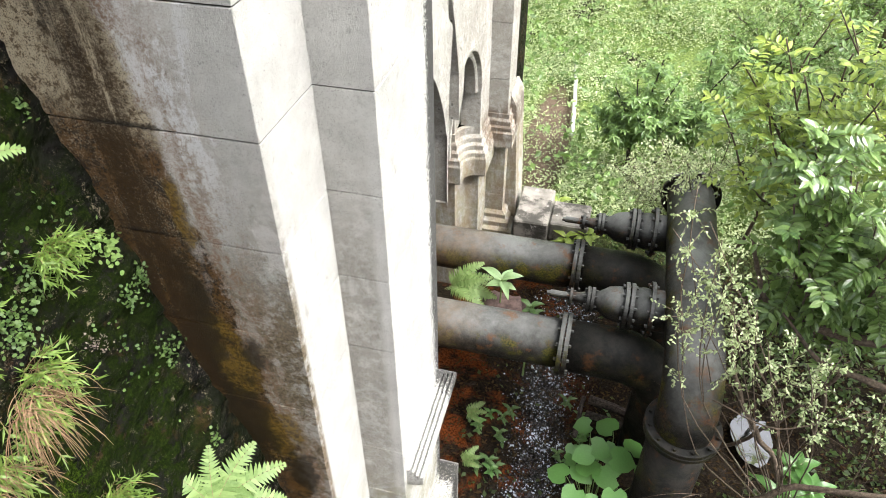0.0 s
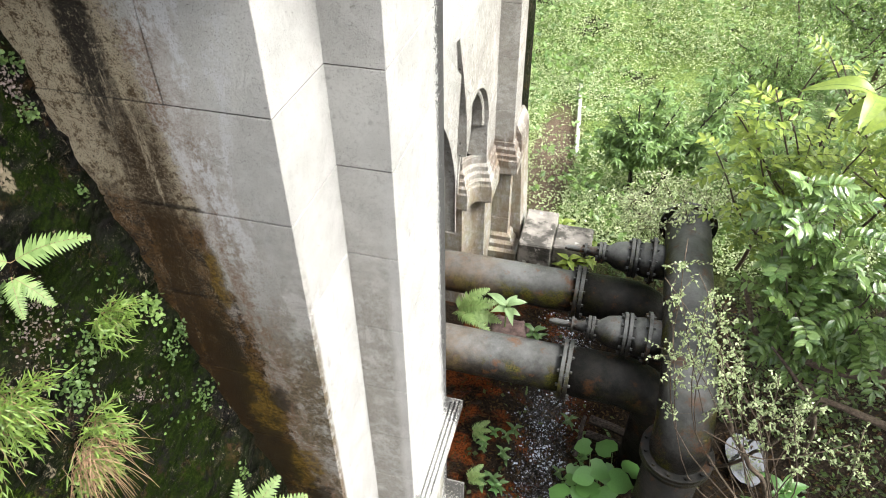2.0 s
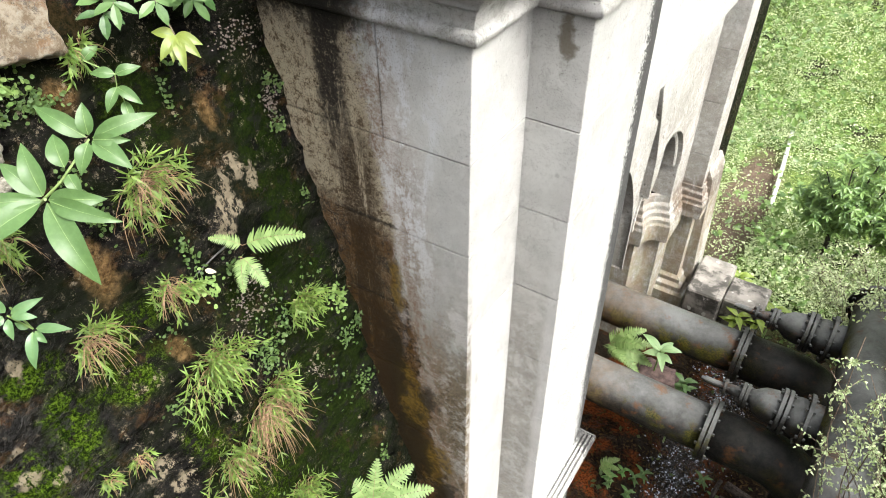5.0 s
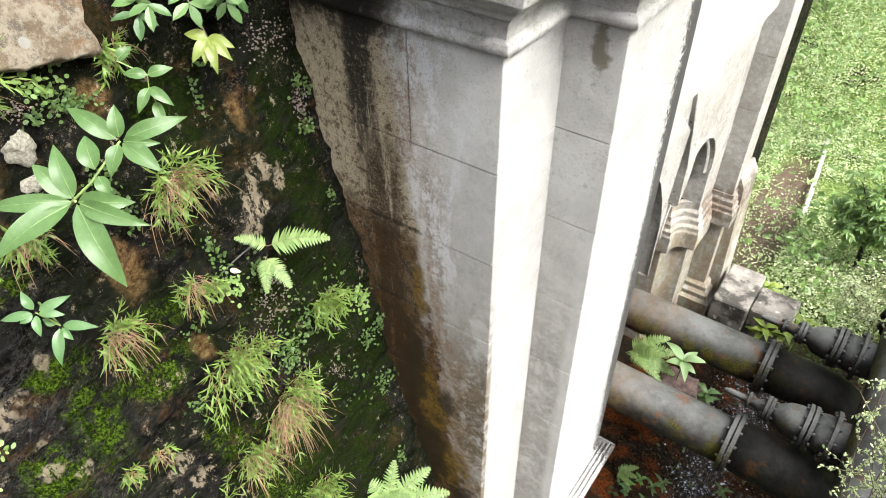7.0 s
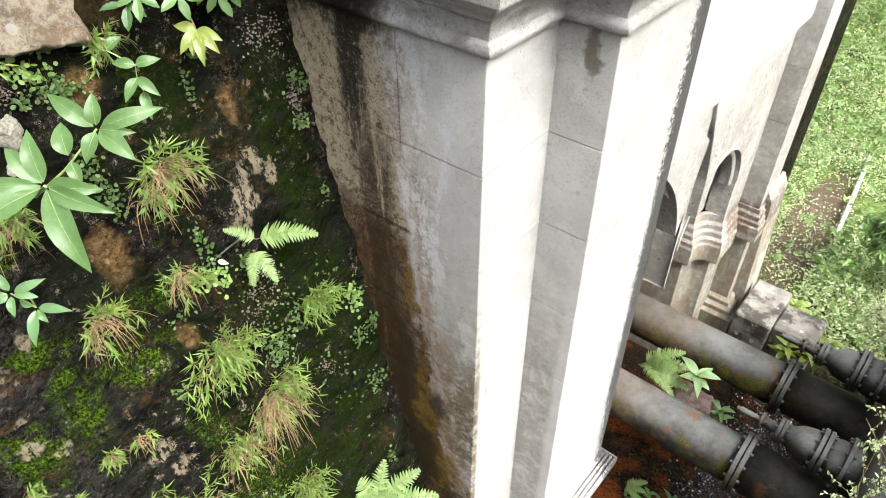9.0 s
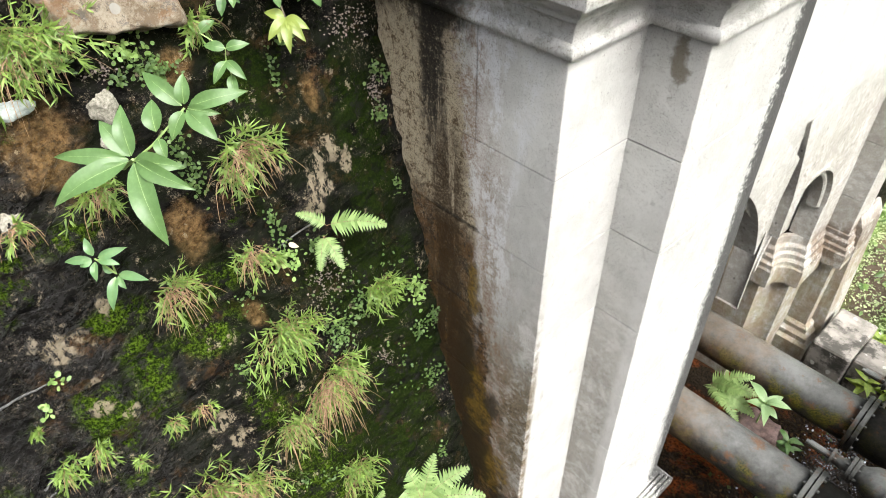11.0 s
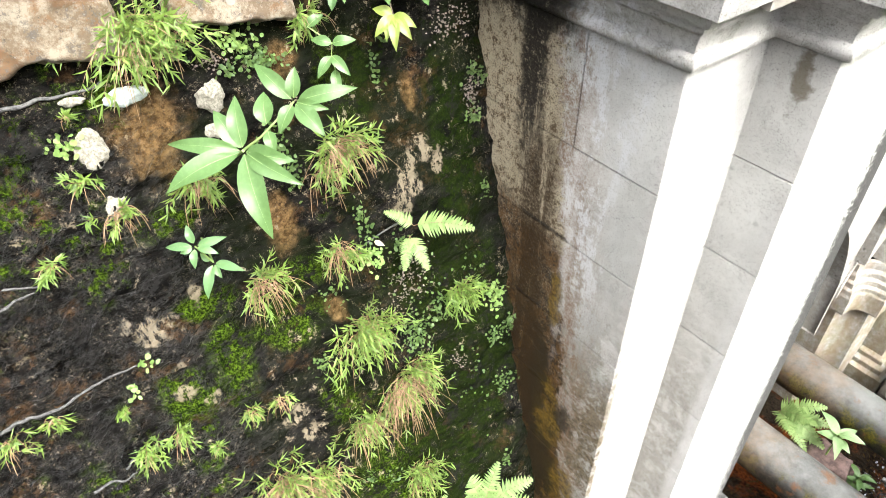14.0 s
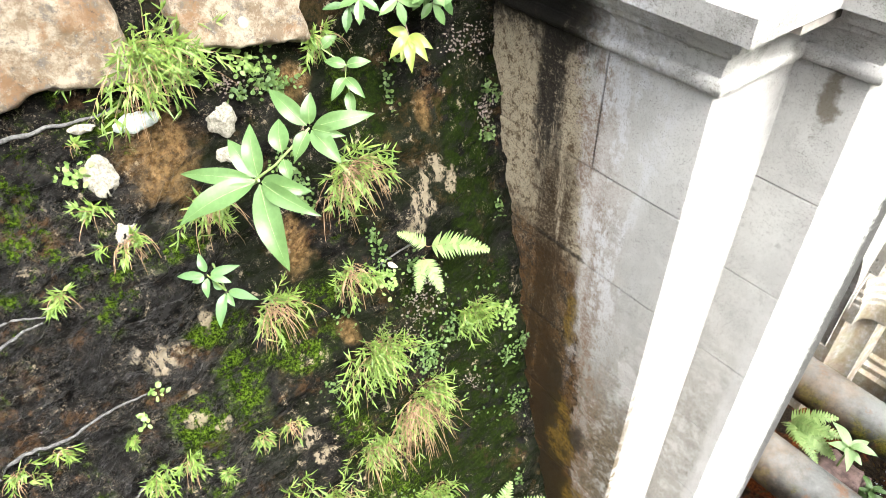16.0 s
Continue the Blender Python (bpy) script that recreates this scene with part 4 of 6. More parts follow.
def grass_tuft(y, z, size, stems, dry, fall=0.9):
    """Bamboo-like grass on the rock: leafy stems and a skirt of dead straw."""
    t = thing("grass_tuft", "bamboo-like green grass tuft on rock" if dry < 8 else "green grass tuft with hanging dry straw on rock", "grass", "tufts on the rock face")
    p = on_rock(y, z, -0.01)
    curves, leaf = [], []
    for _ in range(stems):
        q = p + rng.normal(0, 1, 3) * np.array([0.01, 0.22, 0.16]) * size
        d = OUT * 0.9 + rng.normal(0, 1, 3) * np.array([0.3, 0.65, 0.55]) + np.array([0, 0, 0.15])
        c = clear_of_rock(drooping(q, d, size * rng.uniform(0.5, 1.15), fall * rng.uniform(0.6, 1.5)), 0.012)
        curves.append(c)
        for k in range(2, 6):
            for _s in range(rng.integers(2, 5)):
                way = unit(c[k] - c[k - 1]) + rng.normal(0, 0.65, 3) + np.array([0.1, 0, -0.2])
                leaf.append((c[k], way, OUT + rng.normal(0, 0.4, 3), rng.uniform(0.030, 0.072) * (0.6 + 0.5 * min(1, size / 0.2)), rng.uniform(0.005, 0.011)))
    a = [np.array(x) for x in zip(*leaf)]
    part("stems", (lambda s: (s[0].tolist(), [], s[1]))(strands(curves, [0.003] * len(curves))), DRY_GRASS, t)["kind"] = "stuff"
    part("leaves", joined([blades(*a, GRASS)]), GREEN_GRASS, t)["kind"] = "stuff"
    if dry:
        straw = []
        for _ in range(dry):
            q = p + OUT * 0.22 * size + rng.normal(0, 1, 3) * np.array([0.05, 0.2, 0.12]) * size
            d = OUT * 1.0 + rng.normal(0, 1, 3) * np.array([0.3, 0.75, 0.5])
            straw.append(clear_of_rock(drooping(q, d, size * rng.uniform(0.4, 1.6), 2.6 * rng.uniform(0.35, 1.5), 7), rng.uniform(0.02, 0.02 + 0.30 * size)))
        part("dry_straw", (lambda s: (s[0].tolist(), [], s[1]))(strands(straw, rng.uniform(0.003, 0.006, len(straw)))), DRY_GRASS, t, "brown dead straw")["kind"] = "stuff"
    return t


for y, z, s, n, d in ((0.817, 5.88, 0.23, 64, 26), (0.93, 5.86, 0.15, 26, 8), (1.473, 5.785, 0.10, 20, 16), (1.491, 5.235, 0.195, 40, 60), (1.40, 5.13, 0.15, 6, 26), (0.885, 5.26, 0.15, 26, 34),
                      (0.543, 5.265, 0.11, 8, 26), (0.466, 5.40, 0.085, 8, 5), (0.234, 5.135, 0.075, 9, 4), (0.985, 4.73, 0.16, 22, 44), (1.375, 4.73, 0.15, 20, 38),
                      (1.384, 4.285, 0.235, 78, 10), (1.666, 3.89, 0.17, 26, 4), (1.555, 3.84, 0.25, 24, 110), (1.50, 3.72, 0.19, 24, 16), (1.268, 3.68, 0.20, 34, 52), (0.76, 3.60, 0.25, 50, 90), (0.98, 3.50, 0.20, 34, 30),
                      (1.978, 4.25, 0.16, 44, 0), (1.526, 3.11, 0.20, 44, 18), (0.268, 4.125, 0.095, 16, 6), (0.415, 4.14, 0.095, 12, 14), (0.252, 4.34, 0.06, 6, 0), (0.537, 3.965, 0.055, 7, 2),
                      (0.746, 4.065, 0.075, 9, 8), (0.883, 4.08, 0.085, 6, 16), (-0.013, 4.475, 0.075, 6, 9), (-0.185, 4.44, 0.095, 9, 9), (0.492, 5.645, 0.045, 4, 4), (1.25, 2.7, 0.22, 34, 16), (0.7, 2.9, 0.22, 40, 20), (0.2, 3.3, 0.2, 30, 18)):
    grass_tuft(y, z, s, n, d)


def bent_leaf(parent, base, way, face, length, width, sag=0.25, material=BIG_LEAF, label=""):
    """One large leaf: a curved blade folded along its midrib."""
    base, way, face = Vector(base), Vector(way).normalized(), Vector(face).normalized()
    side = way.cross(face).normalized()
    up = side.cross(way)
    bm = bmesh.new()
    rows, n = [], 10
    for i in range(n + 1):
        s = i / n
        w = width / 2 * (math.sin(math.pi * min(1, s ** 0.80)) ** 0.85) * (1 - 0.12 * s) if 0 < i < n else 0.0006
        mid = base + way * (length * s) + up * (length * (0.10 * math.sin(math.pi * s) - sag * s * s))
        wave = 0.02 * length * math.sin(9 * s + length * 50)
        rows.append([bm.verts.new(mid + side * w * k + up * (abs(k) * w * 0.28 + (wave * abs(k)))) for k in (-1, -0.5, 0, 0.5, 1)])
    for a, b in zip(rows, rows[1:]):
        for k in range(4):
            bm.faces.new((a[k], a[k + 1], b[k + 1], b[k]))
    leaf = part("leaf", bm, material, parent, label, smooth=True)
    bm = bmesh.new()
    tube(bm, [base + way * (length * s) + up * (length * (0.10 * math.sin(math.pi * s) - sag * s * s) + 0.0008) for s in [k / 8 for k in range(9)]], [0.0011 * (1.1 - k / 8) for k in range(9)], 5)
    part("midrib", bm, MIDRIB, leaf)
    return leaf


# axes of a plant that faces the open air in front of the rock
PR, PU, PN = Vector((0.64, 0.765, 0.0)), Vector((-0.50, 0.42, 0.76)), Vector((0.58, -0.48, 0.66))


def whorl(plant, centre, leaves, lean=0.15, material=BIG_LEAF):
    """Leaves round a shoot: (degrees anticlockwise, length, width) each."""
    for k, (a, length, width) in enumerate(leaves):
        way = PR * math.cos(radians(a)) + PU * math.sin(radians(a)) + PN * (lean + 0.12 * math.sin(k * 2.4))
        bent_leaf(plant, Vector(centre) + way * 0.012, way, PN + PU * 0.25 * math.sin(k * 1.7), length, width, 0.12 + 0.10 * math.cos(k * 1.9), material)


def shoot(name, plant, points, r0, r1, material=MIDRIB):
    bm = bmesh.new()
    tube(bm, points, [r0 + (r1 - r0) * i / (len(points) - 1) for i in range(len(points))], 8)
    return part(name, bm, material, plant)


seedling = thing("broadleaf_seedling", "young shrub with large glossy light-green leaves on rock", "plant")
low, high = Vector((-1.581, 0.908, 5.656)), Vector((-1.705, 1.170, 5.70))
shoot("stem", seedling, [tuple(on_rock(0.98, 5.36)), (-1.95, 0.95, 5.43), (-1.74, 0.91, 5.54), tuple(low)], 0.007, 0.005)
shoot("stem", seedling, [(-1.74, 0.91, 5.54), (-1.70, 1.02, 5.61), tuple(high)], 0.005, 0.004)
whorl(seedling, low, [(176, 0.25, 0.060), (211, 0.275, 0.092), (-70, 0.30, 0.098), (-30, 0.225, 0.066), (101, 0.175, 0.070), (128, 0.155, 0.070), (-12, 0.17, 0.075)])
whorl(seedling, low + (high - low) * 0.45, [(100, 0.12, 0.075), (-70, 0.08, 0.05)], 0.0)
whorl(seedling, high, [(138, 0.19, 0.070), (88, 0.11, 0.060), (13, 0.225, 0.068), (-14, 0.12, 0.045), (-112, 0.115, 0.060), (-46, 0.16, 0.075)])

small = thing("leafy_seedling", "small seedling with narrow blue-green leaves on rock", "plant")
c1, c2 = Vector((-1.79, 0.708, 5.20)), Vector((-1.78, 0.755, 5.10))
shoot("stem", small, [tuple(on_rock(0.8, 5.02)), (-1.93, 0.78, 5.06), tuple(c2), tuple(c1)], 0.005, 0.003)
DULL = leaf_material("blue_green_leaf", (0.07, 0.15, 0.065), (0.12, 0.22, 0.09), 0.35)
whorl(small, c1, [(184, 0.105, 0.036), (112, 0.075, 0.036), (18, 0.115, 0.038), (-150, 0.05, 0.03), (-88, 0.075, 0.034), (-15, 0.085, 0.034)], 0.1, DULL)
whorl(small, c2, [(-98, 0.135, 0.046), (-12, 0.125, 0.040), (-60, 0.06, 0.03), (150, 0.05, 0.028)], 0.1, DULL)

trailer = thing("trailing_shoot", "trailing shoot with oval green leaves on the rock", "plant")
ts = [on_rock(1.46, 5.77, 0.08), on_rock(1.515, 5.715, 0.14), on_rock(1.51, 5.66, 0.14), on_rock(1.515, 5.60, 0.13)]
shoot("stem", trailer, [tuple(p) for p in ts], 0.003, 0.002)
for k, (p, a, ln) in enumerate(((ts[1], 170, 0.09), (ts[1], 10, 0.10), (ts[2], -45, 0.115), (ts[2], -120, 0.11), (ts[3], -80, 0.12), (ts[0], 40, 0.08))):
    way = PR * math.cos(radians(a)) + PU * math.sin(radians(a)) + PN * 0.1
    bent_leaf(trailer, p, way, PN, ln, 0.048, 0.15)


def fern(name, base, fronds, label, curl=0.5):
    """Fronds with close-set pinnae that shorten towards a drawn-out tip; a frond may start at a place of its own."""
    f = thing(name, label, "fern", "ferns")
    for way, length, *own in fronds:
        pts = drooping(own[0] if own else base, way, length, curl, 12)
        c = np.array(pts)
        d = unit(np.gradient(c, axis=0))
        P, D, N, L, W = [], [], [], [], []
        for s in np.linspace(0.10, 0.97, 17):
            i = min(10, int(s * 11))
            p = c[i] + (c[i + 1] - c[i]) * (s * 11 - i)
            side = unit(np.cross(d[i], np.array([0.35, -0.25, 0.9])))
            ln = length * 0.30 * min(1.0, 0.55 + 2.2 * s) * (1.0 - s) ** 0.62 + 0.006
            for sg in (-1, 1):
                P.append(p), D.append(side * sg + d[i] * 0.42 + rng.normal(0, 0.05, 3) + np.array([0, 0, -0.12])), N.append(np.cross(side, d[i]) + rng.normal(0, 0.12, 3)), L.append(ln * rng.uniform(0.9, 1.08)), W.append(length * 0.060)
        frond = part("frond", joined([blades(np.array(P), np.array(D), np.array(N), np.array(L), np.array(W), PINNA)]), FERN_LEAF, f)
        st = strands([pts], [0.004])
        part("rachis", (st[0].tolist(), [], st[1]), DRY_GRASS, frond)
    return f


def spray(angles, lean=0.3):
    return [(np.array(PR * math.cos(radians(a)) + PU * math.sin(radians(a)) + PN * lean), l) for a, l in angles]


FB = on_rock(1.745, 4.775, 0.09), on_rock(1.72, 4.72, 0.08)
fern("fern", FB[0], [(np.array(PR * 0.98 + PU * 0.22 + PN * 0.30), 0.31), (np.array(PR * -0.75 + PU * 0.55 + PN * 0.35), 0.165)] + [(w, l, FB[1]) for w, l in spray([(-98, 0.18), (-52, 0.20)], 0.40)], "small light-green fern growing from wet rock", 0.75)
rhizome = [on_rock(y, z, 0.02) for y, z in ((1.44, 4.69), (1.55, 4.72), (1.64, 4.74), (1.745, 4.775))]
shoot("rootstock", bpy.data.objects["fern"], [tuple(p) for p in rhizome], 0.003, 0.005, ROOT)
fern("fern", on_rock(1.86, 2.64, 0.08), spray([(78, 0.34), (48, 0.40), (20, 0.44), (108, 0.36), (142, 0.40), (-8, 0.40), (172, 0.34)]), "light-green fern at the foot of the pier", 0.9)
fern("fern", on_rock(1.50, 2.75, 0.06), spray([(70, 0.22), (35, 0.2), (120, 0.24), (165, 0.2)]), "light-green fern on the lower rock")
fern("fern", (-1.0, 5.72, 0.85), [(np.array(v), l) for v, l in (((1.0, 0.0, 0.30), 0.56), ((0.9, 0.35, 0.55), 0.52), ((0.9, -0.35, 0.25), 0.50), ((1.0, 0.15, 0.05), 0.58), ((0.6, 0.4, 0.8), 0.48), ((0.6, -0.1, 0.7), 0.48), ((0.8, 0.5, 0.2), 0.48), ((0.5, -0.5, 0.6), 0.44))], "bright fern between the two water pipes", 0.9)
fern("fern", (-0.62, 5.0, -0.40), [(np.array(v), l) for v, l in (((0.8, 0.1, 0.6), 0.25), ((0.6, 0.6, 0.5), 0.27), ((0.8, -0.4, 0.5), 0.22))], "green fern in the shade under the pipe", 0.9)
fern("fern", (-0.52, 4.35, -0.35), [(np.array(v), l) for v, l in (((0.7, 0.2, 0.7), 0.22), ((0.5, 0.6, 0.7), 0.25), ((0.8, -0.2, 0.6), 0.22))], "small fern beside the stone plinth", 0.9)


def maidenhair(y, z, ry, rz, n, material=MAIDEN, size=0.016):
    t = thing("herb_clump" if material is PURPLE else "maidenhair_clump", "clump of tiny round leaves on wet rock" if material is MAIDEN else "dull purplish creeping herb on wet rock" if material is PURPLE else "pale green herb with small round leaves on rock", "plant", "small clumps on the rock face")
    yy, zz = y + rng.normal(0, ry, n), z + rng.normal(0, rz, n)
    P = np.array([on_rock(a, b, rng.uniform(0.006, 0.035)) for a, b in zip(yy, zz)])
    part("leaflets", joined([blades(P, scatter(n, 0.8, (0.2, 0, -0.5)), scatter(n, 0.45, OUT), rng.uniform(0.6, 1.3, n) * size, rng.uniform(0.7, 1.4, n) * size, ROUND)]), material, t)["kind"] = "stuff"
    return t


for y, z, a, b, n in ((1.222, 5.679, 0.038, 0.033, 90), (1.286, 5.652, 0.034, 0.03, 80), (0.92, 5.815, 0.04, 0.036, 90), (1.216, 5.332, 0.031, 0.028, 60), (1.245, 5.205, 0.03, 0.06, 110), (1.532, 4.83, 0.018, 0.054, 70),
                      (1.696, 4.639, 0.032, 0.03, 45), (1.748, 5.50, 0.014, 0.045, 36), (1.833, 4.194, 0.024, 0.057, 80), (2.305, 3.87, 0.034, 0.046, 100), (2.165, 3.856, 0.026, 0.037, 60), (1.68, 4.098, 0.046, 0.068, 240),
                      (1.148, 4.167, 0.036, 0.025, 40), (2.214, 3.438, 0.05, 0.044, 90), (2.231, 5.168, 0.026, 0.024, 50), (2.271, 5.375, 0.03, 0.026, 60), (1.848, 5.626, 0.029, 0.024, 26), (1.11, 5.661, 0.019, 0.018, 34),
                      (2.118, 2.887, 0.024, 0.024, 40), (1.222, 3.296, 0.03, 0.021, 30), (1.357, 3.226, 0.03, 0.021, 30), (2.242, 4.779, 0.023, 0.055, 26), (1.75, 4.45, 0.10, 0.08, 50), (1.95, 3.60, 0.10, 0.16, 40), (1.30, 4.50, 0.04, 0.05, 30), (2.1, 4.3, 0.05, 0.10, 26)):
    maidenhair(y, z, a, b, n)
for y, z, a, b, n in ((1.19, 5.764, 0.04, 0.03, 70), (0.443, 5.548, 0.026, 0.024, 36), (1.52, 4.646, 0.042, 0.038, 90), (2.227, 4.088, 0.036, 0.042, 110), (0.411, 4.593, 0.016, 0.015, 14), (0.307, 4.476, 0.014, 0.018, 12)):
    maidenhair(y, z, a, b, n, FRESH_SMALL, 0.021)
for y, z, a, b, n in ((2.233, 5.282, 0.022, 0.048, 130), (2.148, 5.635, 0.06, 0.047, 150), (1.057, 5.708, 0.03, 0.021, 60), (1.66, 4.42, 0.05, 0.06, 120), (1.929, 3.769, 0.03, 0.03, 60), (1.76, 4.52, 0.05, 0.05, 80), (1.55, 4.30, 0.05, 0.04, 60)):
    maidenhair(y, z, a, b, n, PURPLE, 0.010)


def pinnate(base, way, length, pairs, leaf, width, face, sag=0.5):
    """A compound leaf: points of its rachis, and rows for its leaflets."""
    c = np.array(drooping(base, way, length, sag, 8))
    d = unit(np.gradient(c, axis=0))
    rows = []
    for k in range(pairs):
        s = 0.2 + 0.78 * k / max(1, pairs - 1)
        i = min(6, int(s * 7))
        p = c[i] + (c[i + 1] - c[i]) * (s * 7 - i)
        side = unit(np.cross(d[i], face))
        for sg in (-1, 1):
            rows.append((p, side * sg + d[i] * 0.45 + rng.normal(0, 0.10, 3), np.array(face) + rng.normal(0, 0.22, 3), leaf * rng.uniform(0.8, 1.1), width * rng.uniform(0.85, 1.1)))
    rows.append((c[-1], d[-1], np.array(face) + rng.normal(0, 0.1, 3), leaf, width))
    return c, rows


overhang = thing("overhanging_branch", "leafy branch hanging over the rock edge, green leaflets", "branch")
root = on_rock(1.78, 6.16, 0.05)
stems, rows = [], []
for way, ln, n in (((0.75, 0.35, -0.42), 0.42, 8), ((0.80, -0.10, -0.38), 0.36, 7), ((0.6, -0.65, -0.35), 0.38, 7), ((0.65, 0.75, -0.25), 0.40, 8), ((0.5, -0.4, -0.2), 0.36, 7), ((0.7, 0.15, -0.1), 0.4, 8), ((0.55, 0.95, -0.35), 0.45, 9), ((0.65, 0.6, -0.45), 0.42, 8)):
    c, r = pinnate(root, way, ln, n, 0.095, 0.042, (0.55, -0.35, 0.75), 0.8)
    stems.append(c)
    rows += r
part("leaves", joined([blades(*[np.array(x) for x in zip(*rows)], BROAD)]), BIG_LEAF, overhang)["kind"] = "stuff"
st = strands(stems, [0.005] * len(stems))
part("twigs", (st[0].tolist(), [], st[1]), BARK, overhang)
yl = Vector((-1.935, 1.765, 5.80))
shoot("yellow_twig", overhang, [tuple(root), (-2.02, 1.76, 5.98), tuple(yl)], 0.004, 0.003, BARK)
for a, ln in ((165, 0.09), (-128, 0.12), (-104, 0.11), (-84, 0.15), (-52, 0.13), (-28, 0.11)):
    way = PR * math.cos(radians(a)) + PU * math.sin(radians(a)) + PN * 0.1
    bent_leaf(overhang, yl, way, PN, ln, 0.05, 0.12, YELLOW, "yellow-green ageing leaf")

# ---- loose things on the rock ----
def lump(centre, size, detail, rough, seed, freq=1.0):
    """A rounded stone, squashed and roughened."""
    bm = bmesh.new()
    bmesh.ops.create_icosphere(bm, subdivisions=detail, radius=1)
    for v in bm.verts:
        p = v.co.copy()
        q = Vector((math.copysign(abs(p.x) ** 0.55, p.x), math.copysign(abs(p.y) ** 0.55, p.y), math.copysign(abs(p.z) ** 0.55, p.z)))
        k = 1 + rough * fbm(p.x * 1.4 * freq + seed, p.y * 1.4 * freq, p.z * 1.4 * freq, 5)
        v.co = Vector((q.x * size[0], q.y * size[1], q.z * size[2])) * k + Vector(centre)
    return bm


def ledge_boulder(y0, y1, z0, z1, proud, seed, slope=0.0):
    """A dry block of rock that stands a little proud of the wet face, with a worn rim."""
    n, m = 90, 70
    verts = []
    for j in range(m + 1):
        for i in range(n + 1):
            y = y0 + (y1 - y0) * i / n
            low_edge = z0 + slope * (y - y0)
            z = low_edge + (z1 - low_edge) * j / m
            e = min(i, n - i) / n * (y1 - y0), min(j, m - j) / m * (z1 - z0)
            wob = 0.045 * fbm(y * 3.0 + seed, z * 3.0, seed, 4)
            rim = smooth01(0.0, 0.08, min(e) - 0.03 + 1.3 * wob)
            x = rock_plane(y, z) + 0.02 - 0.25 * (z - low_edge) ** 2 + proud * (rim ** 0.5) - 0.12 * (1 - rim)
            x += rim * (0.045 * fbm(y * 2.2 + seed, z * 2.2, 3.0, 5, 0.55) + 0.012 * fbm(y * 11, z * 11, seed, 4, 0.6))
            verts.append((x, y, z))
    w = n + 1
    faces = [(j * w + i, j * w + i + 1, (j + 1) * w + i + 1, (j + 1) * w + i) for j in range(m) for i in range(n)]
    b = part("boulder", (verts, [], faces), BOULDER, smooth=True)
    tagged(b, "pale dry granite boulder with lichen spots above the wet rock", "boulder", "boulders on the rock edge")


ledge_boulder(-0.75, 0.84, 5.69, 6.75, 0.10, 3.0, 0.055)
ledge_boulder(0.86, 1.53, 5.79, 6.6, 0.08, 8.0, -0.16)


def patch(y, z, ry, rz, seed, lift=0.010):
    """A thin crust that follows the rock."""
    bm = bmesh.new()
    n = 40
    rings = []
    for k, f in enumerate((0.0, 0.5, 0.85, 1.0)):
        ring = []
        for i in range(n):
            a = 2 * math.pi * i / n
            r = f * (1 + 0.20 * fbm(math.cos(a) * 1.4 + seed, math.sin(a) * 1.4, seed, 5, 0.6))
            yy, zz = y + ry * r * math.cos(a), z + rz * r * math.sin(a)
            flat = 0.3 * rock_x(yy, zz) + 0.7 * (rock_x(y, z) + rock_plane(yy, zz) - rock_plane(y, z)) + lift * (1.3 - f)
            ring.append(bm.verts.new((max(flat, rock_x(yy, zz) + 0.006) + 0.002 * noise.noise((yy * 60, zz * 60, seed)) if f < 1 else rock_x(yy, zz) - 0.01, yy, zz)))
        rings.append(ring)
    for a, b in zip(rings, rings[1:]):
        for i in range(n):
            bm.faces.new((a[i], a[(i + 1) % n], b[(i + 1) % n], b[i]))
    return part("lichen_patch", bm, LICHEN, rock, smooth=True)


for k, (y, z, a, b) in enumerate(((0.537, 5.505, 0.066, 0.072), (1.023, 5.567, 0.070, 0.072), (0.535, 5.274, 0.052, 0.046), (1.009, 5.431, 0.05, 0.037), (0.538, 5.699, 0.048, 0.019))):
    patch(y, z, a, b, 3.7 * k)

bluish = plain_material("bluish_lime_crust", (0.20, 0.23, 0.22), (0.38, 0.42, 0.40), 30, 0.7)
ob = patch(0.716, 5.668, 0.090, 0.034, 44.0)
ob.data.materials[0] = bluish


def root_on_rock(points, w):
    bm = bmesh.new()
    pts = []
    for (y0, z0), (y1, z1) in zip(points, points[1:]):
        for k in range(5):
            y, z = y0 + (y1 - y0) * k / 5, z0 + (z1 - z0) * k / 5
            pts.append((rock_x(y, z) + w * 0.35, y + 0.005 * noise.noise((y * 14, z * 14, 1)), z + 0.007 * noise.noise((y * 14, z * 14, 6))))
    tube(bm, pts, [0.72 * w * (1.05 - 0.6 * k / len(pts)) * (1 + 0.35 * noise.noise((k * 0.9, w * 300, 2))) for k in range(len(pts))], 7)
    r = part("root", bm, ROOT, smooth=True)
    tagged(r, "thin pale grey root clinging to wet rock", "root", "roots on the rock face")


root_on_rock([(-0.40, 4.44), (-0.169, 4.487), (-0.030, 4.512), (0.114, 4.537), (0.263, 4.563), (0.399, 4.575)], 0.013)
root_on_rock([(-0.02, 4.045), (0.079, 4.049), (0.142, 4.050), (0.215, 4.052)], 0.010)
root_on_rock([(0.141, 4.080), (0.180, 4.097), (0.213, 4.104)], 0.008)
root_on_rock([(-0.10, 5.10), (0.087, 5.085), (0.136, 5.082), (0.186, 5.072)], 0.009)
root_on_rock([(-0.06, 4.99), (0.064, 5.031), (0.109, 5.042), (0.156, 5.059)], 0.010)
root_on_rock([(0.20, 5.70), (0.36, 5.719), (0.454, 5.724), (0.569, 5.728), (0.681, 5.737)], 0.013)

